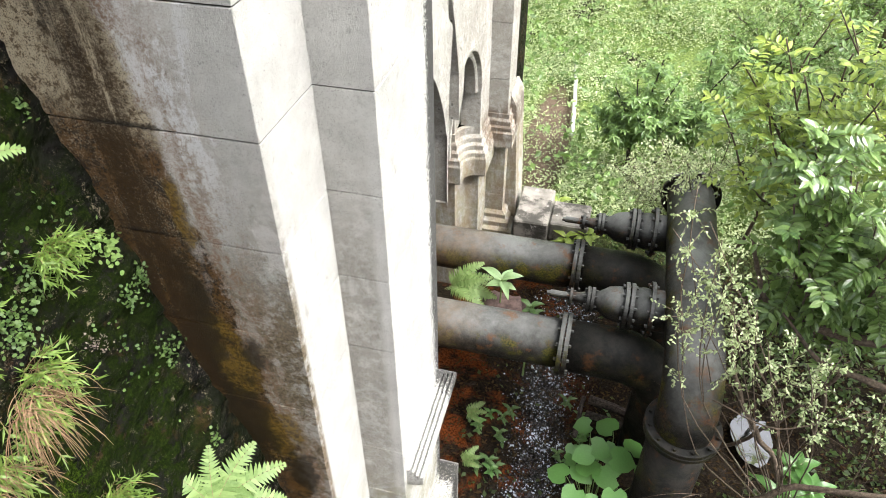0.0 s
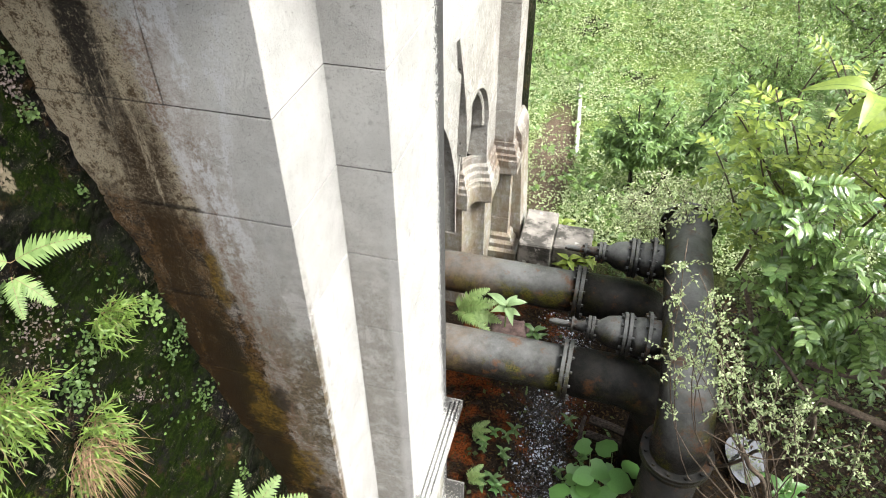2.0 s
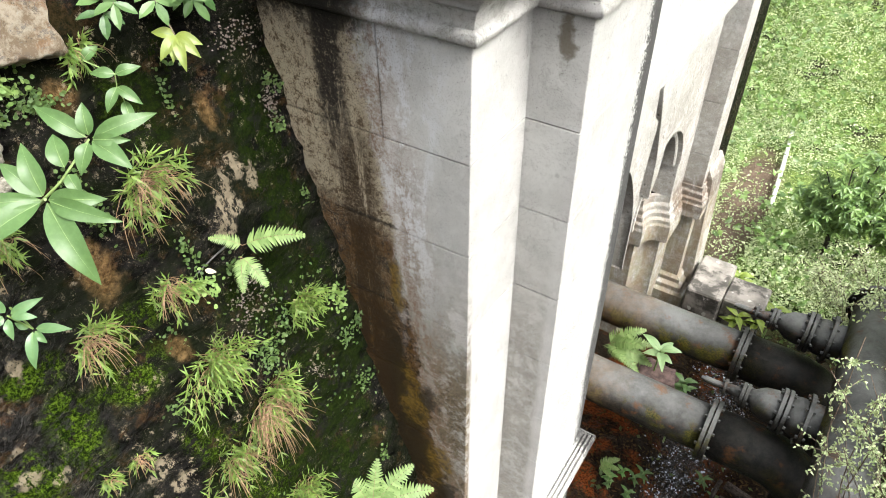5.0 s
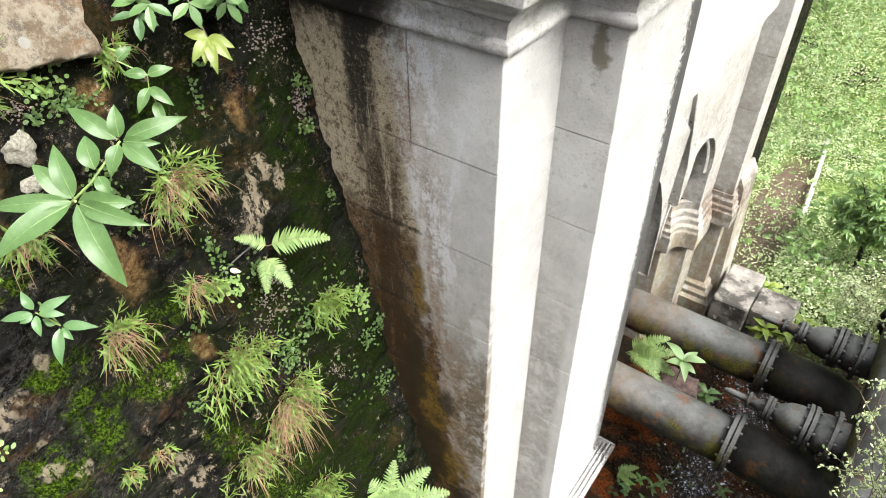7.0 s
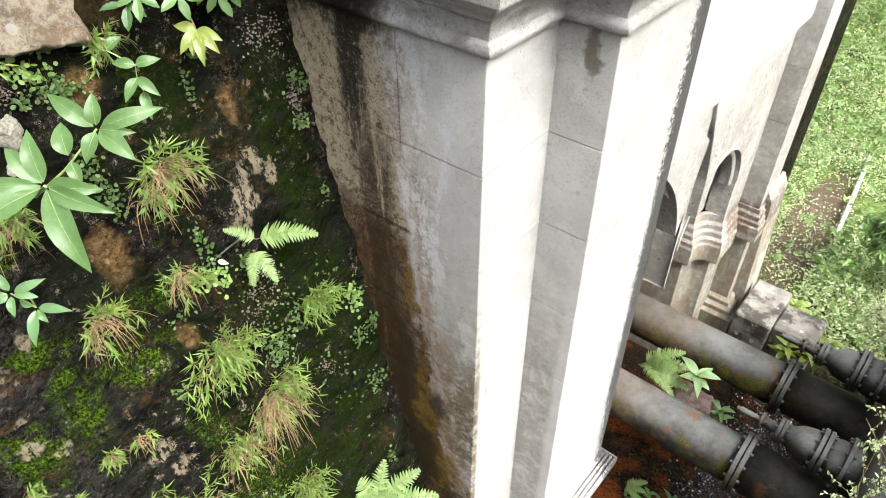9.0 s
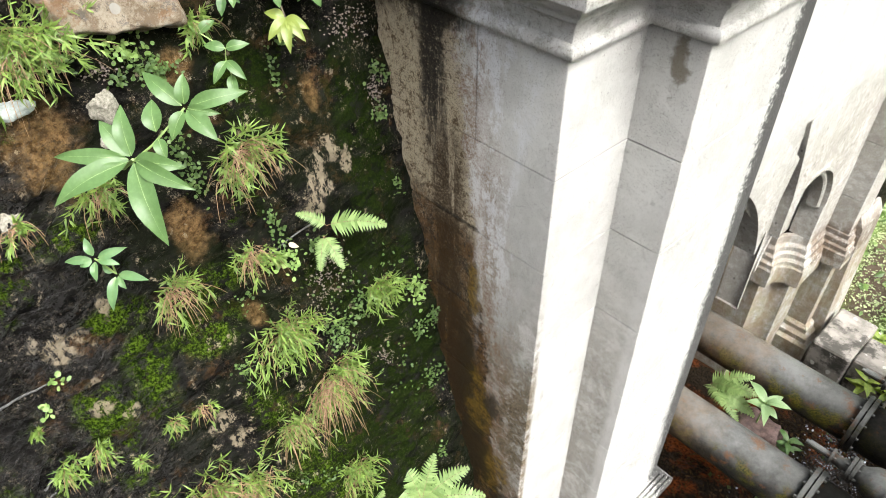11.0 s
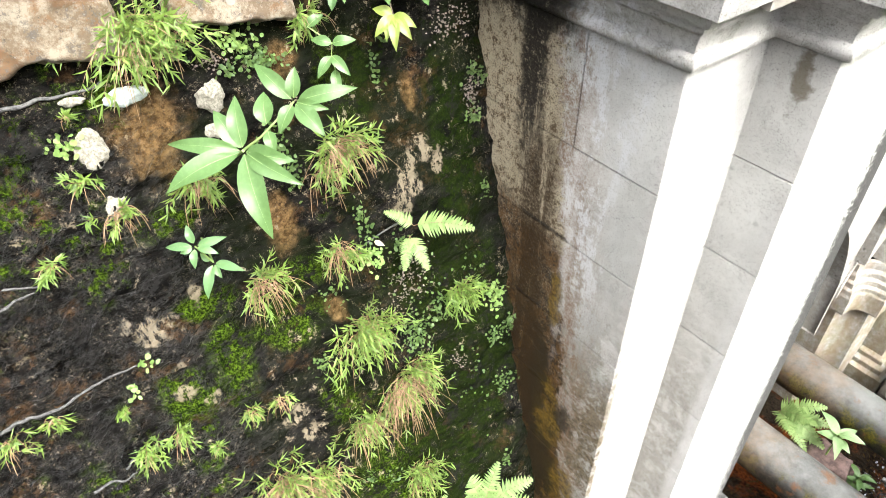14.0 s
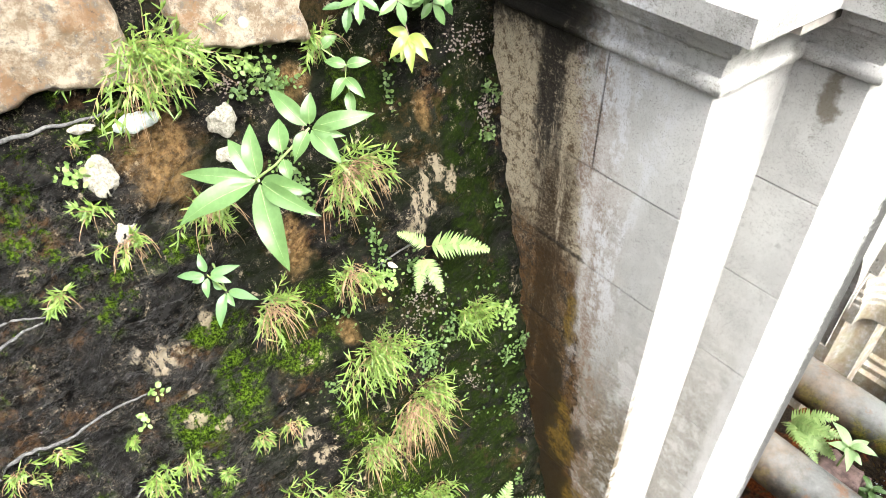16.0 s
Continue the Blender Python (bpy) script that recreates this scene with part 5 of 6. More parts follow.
dropped = thing("fallen_leaf", "pale cream fallen leaf lying on the fern's rootstock", "leaf")
bent_leaf(dropped, on_rock(1.56, 4.715, 0.035), PR * 0.9 - PU * 0.35, PN, 0.055, 0.028, 0.1, plain_material("cream_dead_leaf", (0.34, 0.27, 0.19), (0.46, 0.38, 0.28), 40, 0.7))

# ---- the gully floor ----
# wet dark pebbles; the pale blue-white share paints the stream's glints
PEBBLE = Nodes("glint_painted_pebble")
PEBBLE = PEBBLE.finish(PEBBLE.mix((0.008, 0.007, 0.007), PEBBLE.mix((0.05, 0.045, 0.045), (0.50, 0.54, 0.62), PEBBLE.ramp(PEBBLE.op("ADD", PEBBLE.noise(5, 7, 0.8), PEBBLE.mul(PEBBLE.island(), 0.25)), 0.66, 0.76)), PEBBLE.ramp(PEBBLE.island(), 0.2, 0.7)), 0.12, PEBBLE.noise(60), 0.4, 0.004, spec=0.8)
WATER = Nodes("still_water")
WATER.bsdf.inputs["IOR"].default_value = 2.6
WATER = WATER.finish((0.012, 0.014, 0.013), 0.03, WATER.noise(5, 4), 0.06, 0.02, spec=0.6)


def water_sheet(name, cx, cy, rx, ry, z, label, material, seed):
    bm = bmesh.new()
    ring = [bm.verts.new((cx + rx * math.cos(a) * (1 + 0.2 * fbm(math.cos(a) + seed, math.sin(a), 2, 3)), cy + ry * math.sin(a) * (1 + 0.2 * fbm(math.cos(a), math.sin(a) + seed, 5, 3)), z)) for a in [2 * math.pi * k / 40 for k in range(40)]]
    bm.faces.new(ring)
    w = part(name, bm, material)
    tagged(w, label, "water", kind="structure")


water_sheet("water_pool", 2.56, 5.62, 0.22, 0.36, -0.60, "still dark pool that mirrors the bright sky", WATER, 2.0)

verts, faces, base = [], [], 0
ico = bmesh.new()
bmesh.ops.create_icosphere(ico, subdivisions=1, radius=1)
iv, jf = np.array([v.co for v in ico.verts]), [tuple(v.index for v in f.verts) for f in ico.faces]
ico.free()
for _ in range(15000):
    y = rng.uniform(2.6, 7.4)
    x = 0.02 + 0.04 * y + rng.normal(0, 0.19) + 0.05 * math.sin(y * 3)
    s = 0.004 + 0.014 * rng.random() ** 2.5
    verts.append(iv * s * rng.uniform(0.6, 1.2, 3) + (x, y, ground_z(x, y) + 0.3 * s))
    faces += [tuple(i + base for i in f) for f in jf]
    base += len(iv)
p = part("pebbles", (np.concatenate(verts).tolist(), [], faces), PEBBLE, smooth=True)
tagged(p, "wet dark pebbles with painted pale glints along the stream bed", "pebbles", kind="stuff")

n = 9000
X, Y = rng.uniform(-1.0, 4.5, n), rng.uniform(2.6, 8.4, n)
P = np.array([(x, y, ground_z(x, y) + 0.015) for x, y in zip(X, Y)])
p = part("leaf_litter", joined([blades(P, scatter(n, 1, (0, 0, 0)) * (1, 1, 0.25), scatter(n, 0.4, (0, 0, 1)), rng.uniform(0.025, 0.085, n), rng.uniform(0.010, 0.032, n), SMALL)]), LITTER)
tagged(p, "brown fallen leaves on the damp gully floor", "leaf litter", kind="stuff")


def near_field(x, y):
    """How thickly herbs grow at a place of the gully."""
    k = 1.0
    if y < 8.2:
        k *= smooth01(1.7, 2.6, x) * 0.9 + 0.22 * smooth01(0.45, 0.6, 0.5 + 0.5 * noise.noise((x * 1.3, y * 1.3, 0)))
        if -0.2 < x - 0.15 - 0.04 * y < 0.2:
            k *= 0.1
    if (x - 2.5) ** 2 + (y - 5.45) ** 2 < 0.36:
        return 0.0
    k *= 0.55 + 0.9 * noise.noise((x * 0.45, y * 0.45, 8.0)) + 0.35 * noise.noise((x * 1.6, y * 1.6, 3.0))
    if y > 9 and abs(x + 0.55) < 0.35 + 0.15 * noise.noise((x, y * 1.5, 2)) and y < 13.2:
        k *= 0.22
    return k


def ground_cover(name, n, x0, x1, y0, y1, size, label, material, tall, far=1.0):
    rows = []
    while len(rows) < n:
        x, y = rng.uniform(x0, x1), y0 + (y1 - y0) * rng.random() ** far
        if -2.4 < x < XP + 0.2 and y < 9.3 or rng.random() > near_field(x, y):
            continue
        h = tall * rng.random() ** 1.5 * (0.4 + 0.9 * max(0, 0.5 + noise.noise((x * 0.8, y * 0.8, 5))))
        rows.append((x, y, ground_z(x, y) + h))
    P = np.array(rows)
    s = size * rng.uniform(0.6, 1.4, n)
    ob = part(name, joined([blades(P, scatter(n, 1, (0, 0, 0.1)) * (1, 1, 0.5), scatter(n, 0.5, (0.1, -0.2, 1)), s, s * rng.uniform(0.45, 0.7, n), SMALL)]), material)
    tagged(ob, label, "ground cover", kind="stuff")


ground_cover("ground_cover", 250000, -3.6, 10, 8.7, 23, 0.045, "dense bright green creeping plants over the hillside", COVER, 0.30, 1.2)
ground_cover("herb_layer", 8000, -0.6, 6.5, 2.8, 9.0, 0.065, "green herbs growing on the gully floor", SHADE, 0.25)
ground_cover("undergrowth", 2600, 1.7, 6.0, 3.3, 7.4, 0.065, "leafy undergrowth beside the pool, leaf colour darkened for shade", SHADE, 0.5)
ground_cover("tall_herbs", 16000, -3.0, 10, 8.8, 22, 0.14, "taller leafy weeds among the creeping plants", SAPLING, 0.75)

# ---- shrubs and trees of the gully ----
def limb(points, r0, r1, steps=6, wob=0.02):
    """A bark tube through points, smoothed and slightly crooked."""
    pts = [Vector(p) for p in points]
    out = []
    for i in range(len(pts) - 1):
        a, b, c, d = pts[max(0, i - 1)], pts[i], pts[i + 1], pts[min(len(pts) - 1, i + 2)]
        for k in range(steps):
            t = k / steps
            p = 0.5 * ((2 * b) + (c - a) * t + (2 * a - 5 * b + 4 * c - d) * t * t + (3 * b - a - 3 * c + d) * t ** 3)
            out.append(p + Vector((noise.noise(p * 3), noise.noise(p * 3 + Vector((7, 0, 0))), noise.noise(p * 3 + Vector((0, 7, 0))))) * wob)
    out.append(pts[-1])
    return out, [r0 + (r1 - r0) * i / (len(out) - 1) for i in range(len(out))]


def tree(name, label, base, tips, r, leafing, material, bark=BARK, fork=0.45, r_tip=0.006, group=""):
    """A trunk that splits into limbs to the tips; leafing(points) gives the leaf rows of a limb."""
    t = thing(name, label, "tree" if "tree" in name else "shrub", group)
    base = Vector(base)
    mid = base + (sum((Vector(q) for q in tips), Vector()) / len(tips) - base) * fork
    bm = bmesh.new()
    pts, rad = limb([base, base.lerp(mid, 0.5) + Vector((0.05, -0.04, 0.02)), mid], r, r * 0.72)
    tube(bm, pts, rad, 9)
    part("trunk", bm, bark, t, smooth=True)
    rows, twigs = [], []
    for q in tips:
        q = Vector(q)
        bend = mid.lerp(q, 0.5) + Vector(rng.normal(0, 0.055, 3)) * (q - mid).length
        pts, rad = limb([mid, bend, q], r * 0.55, r_tip)
        bm = bmesh.new()
        tube(bm, pts, rad, 6)
        part("limb", bm, bark, t, smooth=True)
        lr, tw = leafing([np.array(p) for p in pts])
        rows += lr
        twigs += tw
    if twigs:
        s = strands(twigs, [0.006] * len(twigs))
        part("twigs", (s[0].tolist(), [], s[1]), bark, t)["kind"] = "stuff"
    part("crown", joined([blades(*[np.array(x) for x in zip(*rows)], BROAD)]), material, t)["kind"] = "stuff"
    return t


def pinnate_leafing(per, length, pairs, leaf, width, start=0.25, spread=0.8):
    def leafing(pts):
        rows, twigs = [], []
        for _ in range(per):
            k = int((start + (1 - start) * rng.random()) * (len(pts) - 1))
            way = unit(pts[min(k + 1, len(pts) - 1)] - pts[max(k - 1, 0)]) * 0.5 + rng.normal(0, spread, 3) + np.array([0, -0.2, 0.25])
            c, r = pinnate(pts[k], way, length * rng.uniform(0.7, 1.2), pairs, leaf, width, unit(np.array([0.1, -0.3, 0.9]) + rng.normal(0, 0.25, 3)), 0.8)
            twigs.append(c)
            rows += r
        return rows, twigs
    return leafing


def palmate_leafing(per, stalk, leaf, width, fingers=6, start=0.3):
    def leafing(pts):
        rows, twigs = [], []
        for _ in range(per):
            k = int((start + (1 - start) * rng.random()) * (len(pts) - 1))
            c = np.array(drooping(pts[k], rng.normal(0, 0.8, 3) + np.array([0, 0, 0.35]), stalk * rng.uniform(0.6, 1.6), 0.5, 5))
            twigs.append(c)
            a0 = rng.uniform(0, 6.28)
            face = unit(np.array([0.05, -0.3, 0.95]) + rng.normal(0, 0.22, 3))
            u = unit(np.cross(face, np.array([1.0, 0.2, 0])))
            v = np.cross(face, u)
            for f in range(fingers):
                a = a0 + 2 * math.pi * f / fingers
                rows.append((c[-1], u * math.cos(a) + v * math.sin(a) - face * 0.25, face, leaf * rng.uniform(0.7, 1.15), width * rng.uniform(0.8, 1.2)))
        return rows, twigs
    return leafing


def fine_leafing(side, length, leaf, width, each=9, start=0.15):
    def leafing(pts):
        rows, twigs = [], []
        for _ in range(side):
            k = int((start + (1 - start) * rng.random()) * (len(pts) - 1))
            c = np.array(drooping(pts[k], rng.normal(0, 0.7, 3) + np.array([-0.05, -0.1, 0.1]), length * rng.uniform(0.4, 1.3), 0.6, 7))
            twigs.append(c)
            for _l in range(each):
                i = rng.integers(1, 7)
                p = c[i] + (c[i - 1] - c[i]) * rng.random()
                rows.append((p, rng.normal(0, 0.7, 3) + unit(c[i] - c[i - 1]) * 0.5, unit(np.array([0.1, -0.4, 0.85]) + rng.normal(0, 0.4, 3)), leaf * rng.uniform(0.6, 1.3), width * rng.uniform(0.6, 1.3)))
        return rows, twigs
    return leafing


DARK_BARK = plain_material("dark_wet_bark", (0.010, 0.008, 0.006), (0.05, 0.042, 0.034), 30, 0.85, 0.8, 0.2)
# large dark pinnate bush at the bend of the pipes
tree("bush", "dark green shrub with large pinnate leaves beside the pipes", (3.1, 5.6, -0.3),
     [(1.80, 5.05, 3.22), (1.95, 5.0, 3.35), (1.90, 5.15, 3.58), (2.11, 5.0, 3.46), (1.92, 4.9, 2.82), (2.10, 4.9, 2.95), (2.46, 5.0, 2.91), (2.31, 4.9, 2.45), (2.25, 5.1, 3.2), (2.6, 4.8, 2.6), (1.92, 5.25, 3.4), (2.05, 4.7, 2.6), (2.6, 4.9, 3.4), (2.4, 4.5, 3.1)],
     0.032, pinnate_leafing(13, 0.36, 7, 0.110, 0.050, 0.35, 0.75), BUSH, group="shrubs beside the pipes")
# yellow-green shoots over it
tree("bush", "bright yellow-green leafy shrub beside the pipes", (3.3, 7.2, -0.2),
     [(1.40, 6.0, 3.62), (1.66, 6.0, 3.86), (1.36, 6.1, 3.14), (1.68, 6.0, 3.30), (2.02, 6.0, 3.48), (2.17, 6.0, 3.79), (2.5, 6.0, 3.43), (1.56, 6.1, 3.45), (1.85, 5.9, 3.62), (2.45, 5.9, 3.9), (2.3, 5.8, 3.2)],
     0.03, pinnate_leafing(15, 0.28, 5, 0.10, 0.045, 0.35, 0.8), FRESH, group="shrubs beside the pipes")
tree("bush", "mid-green mixed shrub on the gully bank", (2.5, 8.6, -0.2),
     [(1.7, 7.6, 2.2), (2.1, 7.2, 2.6), (2.4, 8.0, 2.9), (2.7, 7.2, 3.3), (2.6, 8.4, 3.2), (2.2, 6.9, 1.9), (2.5, 7.0, 3.0), (2.7, 6.6, 3.8), (2.0, 8.2, 2.7)],
     0.03, pinnate_leafing(12, 0.32, 5, 0.10, 0.042, 0.3), SAPLING, group="shrubs beside the pipes")
tree("bush", "dense dark green shrub on the gully bank", (4.4, 6.6, -0.1),
     [(3.2, 5.6, 2.4), (3.6, 5.2, 3.0), (3.3, 6.2, 3.4), (4.2, 5.8, 3.4), (3.0, 5.3, 1.6), (3.8, 4.6, 2.4), (4.4, 6.6, 3.9), (3.4, 6.8, 2.6)],
     0.032, pinnate_leafing(18, 0.36, 5, 0.12, 0.055, 0.2), BUSH, group="shrubs beside the pipes")
tree("bush", "yellow-green shrub with drooping compound leaves", (4.8, 7.4, 0.0),
     [(2.3, 7.2, 3.7), (2.7, 6.7, 4.2), (3.0, 7.4, 4.0), (3.3, 6.4, 4.3), (3.6, 7.2, 4.3), (2.6, 7.9, 3.4), (3.9, 6.6, 4.2), (2.2, 6.5, 3.2)],
     0.03, pinnate_leafing(13, 0.30, 5, 0.10, 0.038, 0.3), FRESH, group="shrubs beside the pipes")
# out of view on the right; foliage thickened to shade the bank below
tree("bush", "unseen dark shrub over the pool, thickened to cast shade", (4.8, 5.2, -0.1),
     [(2.75, 4.3, 4.1), (3.0, 3.9, 3.6), (3.2, 4.6, 4.2), (3.6, 4.2, 4.0), (3.4, 5.2, 4.3), (3.0, 5.4, 4.1), (3.9, 4.8, 4.3)],
     0.032, pinnate_leafing(24, 0.36, 5, 0.13, 0.060, 0.3), BUSH, group="shrubs beside the pipes")
# the palmate saplings on the slope
for base, tips in (((0.76, 10.2, -0.35), [(0.30, 10.2, 0.85), (0.75, 10.1, 1.54), (1.36, 10.2, 1.46), (1.62, 10.1, 0.90), (0.46, 10.2, 1.25), (1.00, 9.9, 1.05), (1.08, 10.3, 1.72), (0.55, 9.9, 0.75)]),
                   ((0.86, 9.9, -0.35), [(2.1, 10.2, 1.3), (1.9, 9.8, 1.1), (2.5, 10.4, 1.5), (1.6, 9.8, 0.95), (2.3, 10.6, 1.9), (1.8, 10.8, 1.7), (2.6, 10.0, 1.1)])):
    tree("sapling_tree", "young tree with light palmate leaves on the grassy slope", base, tips, 0.042, palmate_leafing(40, 0.15, 0.125, 0.042, 6, 0.3), SAPLING, DARK_BARK, fork=0.42, group="saplings on the slope")
# bush mass at the upper right
tree("bush", "light green feathery shrub at the slope's foot", (3.2, 12.2, -0.2), [(2.0, 11.0, 1.9), (2.6, 10.8, 2.3), (3.2, 11.4, 2.6), (3.9, 10.8, 2.4), (2.9, 12.4, 2.6), (4.4, 11.8, 2.8), (2.2, 12.0, 1.8)],
     0.05, fine_leafing(60, 0.5, 0.075, 0.032, 12), SAPLING, group="shrubs on the slope")
tree("bush", "dark leafy shrub high on the slope", (5.2, 14.5, 0.0), [(3.6, 13.4, 2.2), (4.4, 13.0, 2.6), (5.2, 13.4, 3.0), (6.2, 13.6, 3.2), (5.0, 15.0, 3.0), (6.6, 14.8, 3.2), (4.0, 14.8, 2.0)],
     0.06, fine_leafing(55, 0.6, 0.10, 0.045, 12), BUSH, group="shrubs on the slope")
tree("bush", "thick green shrub at the edge of the slope", (5.6, 10.2, 0.0), [(4.2, 9.6, 2.6), (4.8, 9.0, 3.0), (5.4, 9.8, 3.4), (6.2, 9.2, 3.2), (5.8, 10.8, 3.2), (4.6, 10.6, 2.6), (5.2, 8.4, 3.0)],
     0.06, fine_leafing(60, 0.55, 0.10, 0.045, 12), FRESH, group="shrubs on the slope")

# thin twiggy shrub in front of the manifold
twiggy = tree("twig_shrub", "thin twiggy shrub with tiny pale leaves before the iron pipe", (2.75, 4.35, -0.5),
              [(0.90, 3.90, 3.42), (1.04, 3.90, 3.26), (0.99, 4.00, 3.70), (1.10, 3.90, 3.51), (1.22, 3.85, 3.09), (1.05, 3.85, 2.93), (1.33, 3.90, 3.27), (1.51, 3.80, 2.96), (1.75, 3.70, 2.91), (2.01, 3.60, 2.88), (2.29, 3.50, 2.76), (1.36, 3.80, 2.97), (1.62, 3.70, 2.77), (1.16, 3.85, 2.87), (1.20, 3.90, 3.39), (1.40, 3.8, 2.80), (1.85, 3.6, 2.75), (2.15, 3.5, 2.62)],
              0.013, fine_leafing(13, 0.18, 0.029, 0.014, 13, 0.74), TWIG_LEAF, fork=0.12, r_tip=0.003)
bare = []
for _ in range(80):
    p = np.array([rng.uniform(1.6, 3.2), rng.uniform(3.6, 4.8), rng.uniform(-0.4, 2.2)])
    bare.append(drooping(p, rng.normal(0, 1, 3) * np.array([1, 0.5, 0.8]) + np.array([-0.1, -0.1, 0.3]), rng.uniform(0.4, 1.1), 0.9, 9))
st = strands(bare, rng.uniform(0.002, 0.006, len(bare)))
part("bare_twigs", (st[0].tolist(), [], st[1]), BARK, twiggy)["kind"] = "stuff"
tree("twig_shrub", "bare twiggy shrub with small leaves over the pipe end", (1.9, 7.6, -0.4),
     [(0.9, 6.4, 2.3), (1.2, 6.2, 2.5), (1.5, 6.6, 2.4), (0.7, 7.2, 1.9), (1.0, 7.4, 2.1), (1.7, 7.2, 2.3), (0.5, 7.5, 1.6), (2.0, 6.9, 2.4), (1.1, 7.9, 1.5), (1.5, 7.9, 1.7), (0.7, 8.1, 1.2)],
     0.014, fine_leafing(44, 0.36, 0.042, 0.020, 12, 0.3), COVER, fork=0.5, r_tip=0.003)

dead = thing("fallen_branch", "crooked bare brown branches leaning across the gully", "branch")
for pts, a, b in (([(1.75, 5.3, 2.45), (1.95, 5.1, 1.95), (2.25, 5.0, 1.85), (2.7, 4.9, 1.85), (3.4, 4.9, 2.1)], 0.014, 0.06), ([(2.05, 4.9, 2.0), (2.4, 4.8, 1.65), (2.9, 4.7, 1.55), (3.5, 4.7, 1.3)], 0.010, 0.045), ([(2.6, 5.0, 1.8), (3.0, 5.3, 2.3), (3.6, 5.6, 2.6)], 0.03, 0.02),
                  ([(1.55, 4.1, 2.3), (1.75, 4.2, 1.7), (2.05, 4.3, 1.1), (2.4, 4.4, 0.5), (2.65, 4.5, -0.4)], 0.018, 0.028), ([(1.9, 4.0, 0.3), (2.4, 4.0, 0.9), (3.0, 3.8, 1.3), (3.6, 3.7, 1.6)], 0.03, 0.02), ([(1.2, 3.9, 0.2), (1.6, 3.8, 0.5), (2.2, 3.8, 0.9)], 0.008, 0.006), ([(0.9, 3.75, 0.3), (1.3, 3.7, 0.55), (1.6, 3.8, 0.8)], 0.006, 0.004), ([(2.0, 5.2, -0.5), (2.4, 4.9, 0.6), (2.6, 4.7, 1.6)], 0.02, 0.016), ([(1.5, 3.9, 1.9), (1.95, 3.8, 1.85), (2.5, 3.9, 2.1)], 0.006, 0.004)):
    bm = bmesh.new()
    p, r = limb(pts, a, b, wob=0.04)
    tube(bm, p, r, 8)
    part("limb", bm, BARK, dead, smooth=True)

# broad-leaved plants on the gully floor
taro = thing("heart_leaf_plant", "clump of broad heart-shaped green leaves on damp soil", "plant")
hx = [(0.72, 4.42, 0.34, 0.24), (0.58, 4.08, 0.20, 0.24), (1.0, 4.0, 0.34, 0.25), (1.2, 4.25, 0.2, 0.24), (0.78, 4.28, 0.40, 0.22), (0.62, 4.25, 0.22, 0.25), (0.80, 4.10, 0.28, 0.27), (0.68, 3.95, 0.30, 0.24), (0.92, 4.30, 0.36, 0.28), (1.05, 4.12, 0.30, 0.27), (0.86, 4.50, 0.30, 0.24), (1.12, 4.45, 0.26, 0.26), (0.90, 3.88, 0.26, 0.26), (1.10, 3.85, 0.22, 0.24), (0.98, 4.68, 0.24, 0.26), (0.60, 4.55, 0.10, 0.17), (0.52, 4.35, 0.08, 0.15), (0.75, 4.75, 0.2, 0.2)]
for k, (x, y, z, s) in enumerate(hx):
    a = k * 2.4
    way = np.array([math.cos(a) * 0.9, math.sin(a) * 0.8 - 0.25, -0.15])
    lf = part("leaf", joined([blades(np.array([x, y, z]), way, (0.05 * math.sin(a), -0.25, 1), s, s * 0.95, HEART)]), TARO, taro, smooth=True)
    st = strands([[(0.85 + 0.3 * (x - 0.85), 4.3, -0.5), (x, y + 0.03, z - 0.2), tuple(np.array([x, y, z]) + way * s * 0.15)]], [0.012])
    part("stalk", (st[0].tolist(), [], st[1]), MIDRIB, lf)


def rosette(name, base, tall, leaves, length, width, material, label):
    t = thing(name, label, "plant")
    top = Vector(base) + Vector((0.02, -0.03, tall))
    shoot("stem", t, [base, tuple(top)], 0.012, 0.008)
    for k in range(leaves):
        a = k * 2.4 + 0.3
        bent_leaf(t, top - Vector((0, 0, 0.02 * k)), (math.cos(a), math.sin(a), 0.30), (0, -0.2, 1), length * (0.85 + 0.25 * math.sin(k)), width, 0.25, material)


PALE = leaf_material("pale_fresh_leaf", (0.16, 0.27, 0.11), (0.27, 0.38, 0.19), 0.4)
rosette("pale_leaf_plant", (-0.44, 5.78, 0.3), 0.76, 7, 0.27, 0.105, PALE, "pale young broad-leaved plant between the water pipes")
rosette("broadleaf_plant", (-0.10, 5.80, -0.5), 1.22, 12, 0.17, 0.06, BIG_LEAF, "low green broad-leaved plant between the water pipes")
for x, y, h in ((2.40, 4.30, 0.42), (2.66, 4.34, 0.50), (2.54, 4.52, 0.55)):
    rosette("broadleaf_plant", (x, y, -0.4), h + 0.4, 9, 0.26, 0.10, TARO, "glossy broad-leaved plant at the pool's edge")
for x, y, h in ((0.10, 7.65, 0.7), (0.35, 7.7, 0.75), (0.5, 8.0, 0.7), (-0.1, 8.7, 0.5)):
    rosette("broadleaf_plant", (x, y, -0.4), h, 10, 0.24, 0.09, FRESH, "yellow-green leafy plant beside the low wall")

# white pipe left lying on the slope
bm = bmesh.new()
tube(bm, [(-0.13, 11.1, ground_z(-0.13, 11.1) + 0.10), (-0.25, 12.6, ground_z(-0.25, 12.6) + 0.12), (-0.40, 14.3, ground_z(-0.40, 14.3) + 0.12)], 0.036, 16)
p = part("white_pipe", bm, plain_material("white_plastic", (0.62, 0.62, 0.58), (0.80, 0.80, 0.77), 6, 0.5, 0.1), smooth=True)
tagged(p, "white plastic pipe lying on the green slope", "pipe")

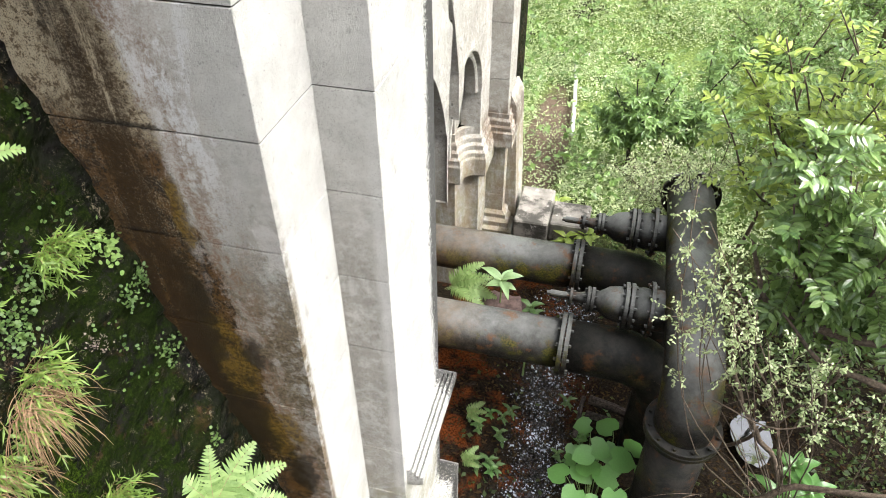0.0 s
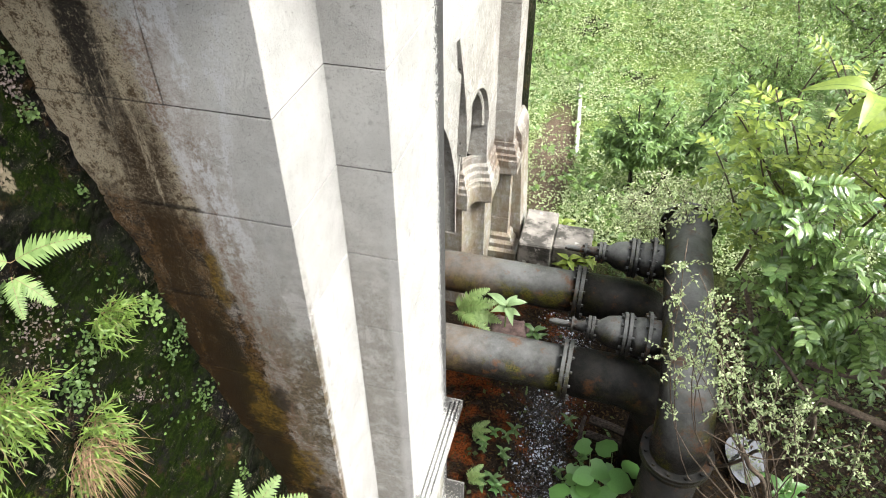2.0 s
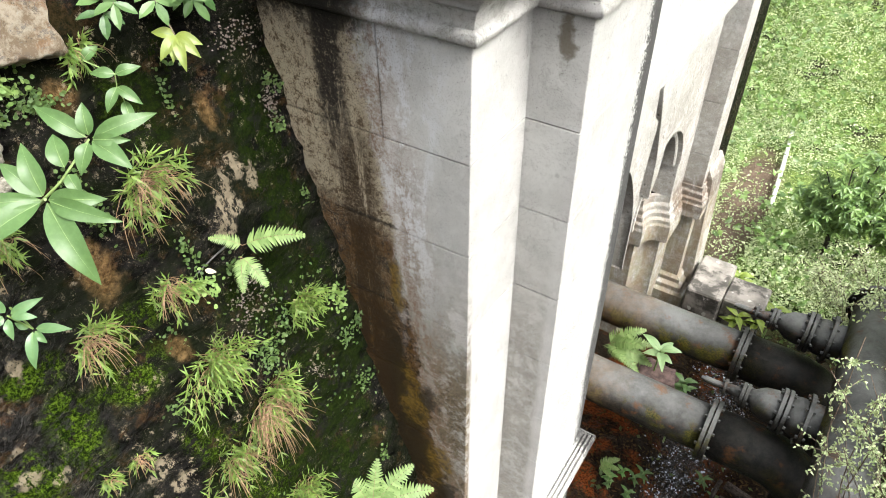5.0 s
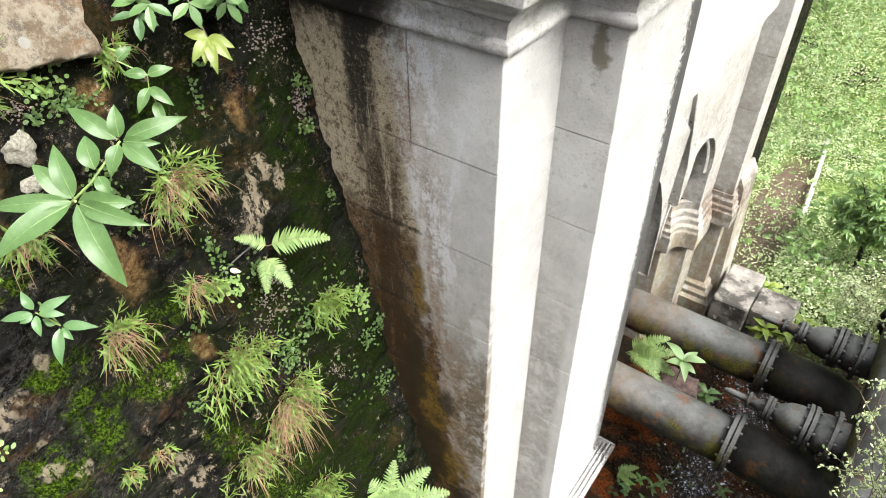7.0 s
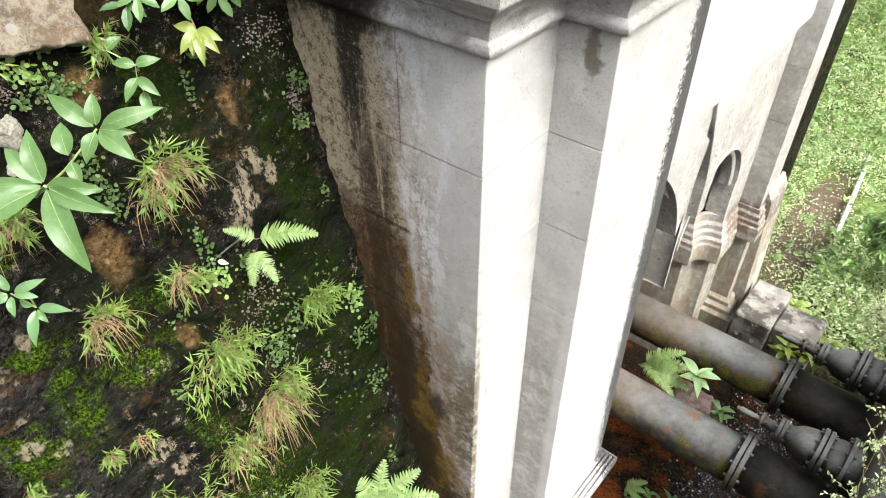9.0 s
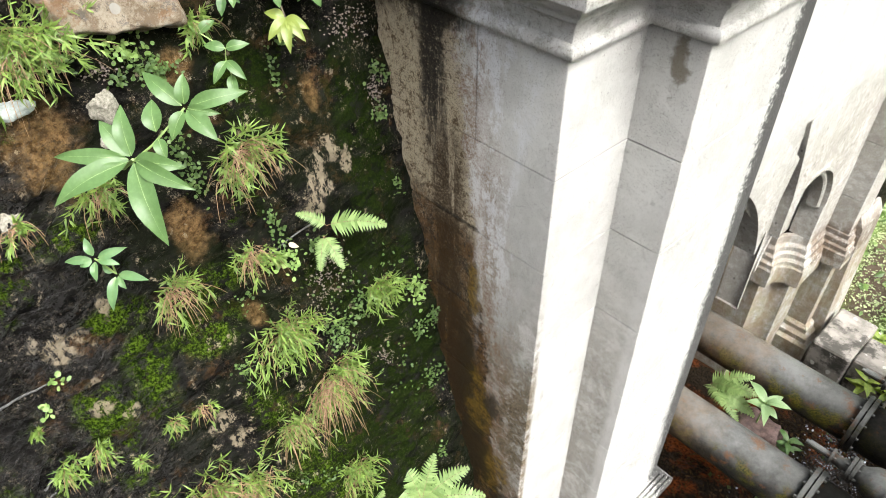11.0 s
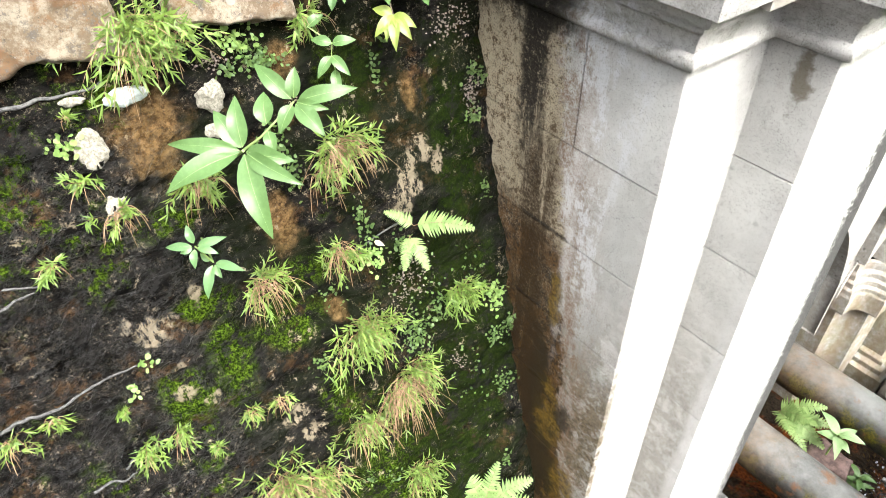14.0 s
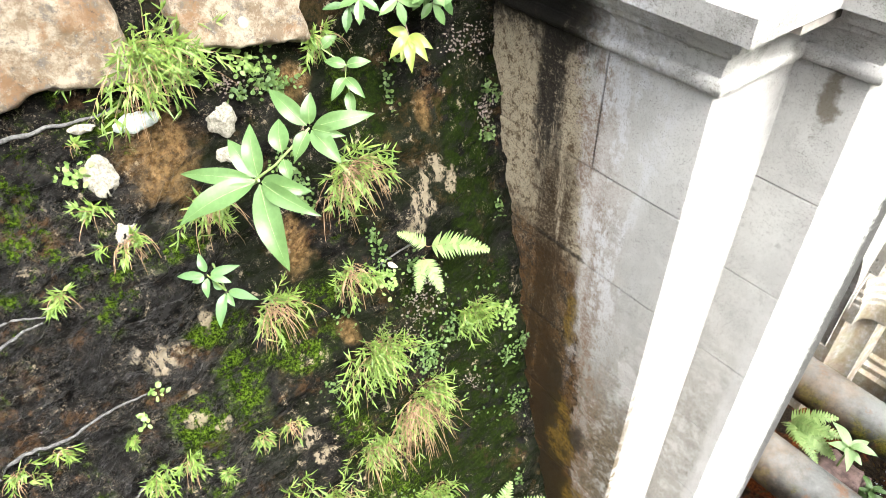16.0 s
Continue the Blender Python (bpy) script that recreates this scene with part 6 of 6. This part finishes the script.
# leafy bough that reaches in close beside the camera's way
bough = thing("leafy_bough", "leafy bough with large soft green leaves close by", "branch")
p, r = limb([(3.6, 3.0, 3.4), (2.4, 2.9, 4.6), (1.7, 2.75, 5.22), (1.24, 2.66, 5.44)], 0.03, 0.006, wob=0.02)
bm = bmesh.new()
tube(bm, p, r, 7)
part("limb", bm, BARK, bough, smooth=True)
for k in range(22):
    q = p[-1 - (k // 3)]
    a = k * 2.4
    bent_leaf(bough, q, (math.cos(a) * 0.8 - 0.35, math.sin(a) * 0.6 - 0.2, 0.25 * math.sin(k) - 0.15), (0.1, -0.3, 1), 0.19 + 0.04 * math.sin(k * 1.3), 0.075, 0.3, FRESH if k % 3 else SAPLING)

# dark leaning tree at the gully's edge
tree("leaning_tree", "dark leaning tree with a thick mossy trunk and green leaves", (4.3, 6.3, -0.2),
     [(2.9, 5.7, 4.6), (3.3, 6.1, 5.0), (3.7, 5.4, 4.9), (3.1, 5.2, 4.4), (4.2, 5.9, 4.9), (2.6, 6.3, 4.4), (3.0, 6.8, 4.6), (3.6, 6.8, 5.0)],
     0.10, pinnate_leafing(8, 0.36, 4, 0.14, 0.06, 0.5), BUSH, DARK_BARK, fork=0.62)
# rounded stone and rotting timber under the pipes
st = part("stone", lump((-0.40, 5.76, 0.42), (0.27, 0.20, 0.30), 4, 0.25, 5.0), plain_material("violet_brown_stone", (0.045, 0.028, 0.026), (0.13, 0.085, 0.075), 14, 0.75), smooth=True)
tagged(st, "rounded violet-brown stone between the water pipes", "stone")
TIMBER = plain_material("rotting_wood", (0.012, 0.010, 0.009), (0.075, 0.060, 0.050), 30, 0.9, 0.8, 0.2)
for x0, y0, x1, y1, z, w in ((0.72, 5.52, 1.34, 5.36, -0.36, 0.055), (0.70, 5.34, 1.30, 5.22, -0.40, 0.045), (0.60, 5.0, 0.66, 5.6, -0.42, 0.03)):
    bm = bmesh.new()
    p, r = limb([(x0, y0, z), ((x0 + x1) / 2, (y0 + y1) / 2, z + 0.02), (x1, y1, z - 0.02)], w, w * 0.85, wob=0.015)
    tube(bm, p, r, 6)
    tb = part("rotting_log", bm, TIMBER)
    tagged(tb, "dark rotting log half sunk in gully mud", "log", "rotting logs under the pipe")
# seedlings along the wall's foot and the stream
for k in range(26):
    if k < 14:
        x, y = rng.uniform(-0.55, -0.12), rng.uniform(4.4, 5.5)
    else:
        x, y = rng.uniform(0.42, 0.95), rng.uniform(4.75, 5.75)
    rosette("seedling", (x, y, ground_z(x, y) - 0.02), rng.uniform(0.06, 0.20), 7, rng.uniform(0.08, 0.14), 0.042, BIG_LEAF if k % 3 else TARO, "small green seedling on the damp gully soil")
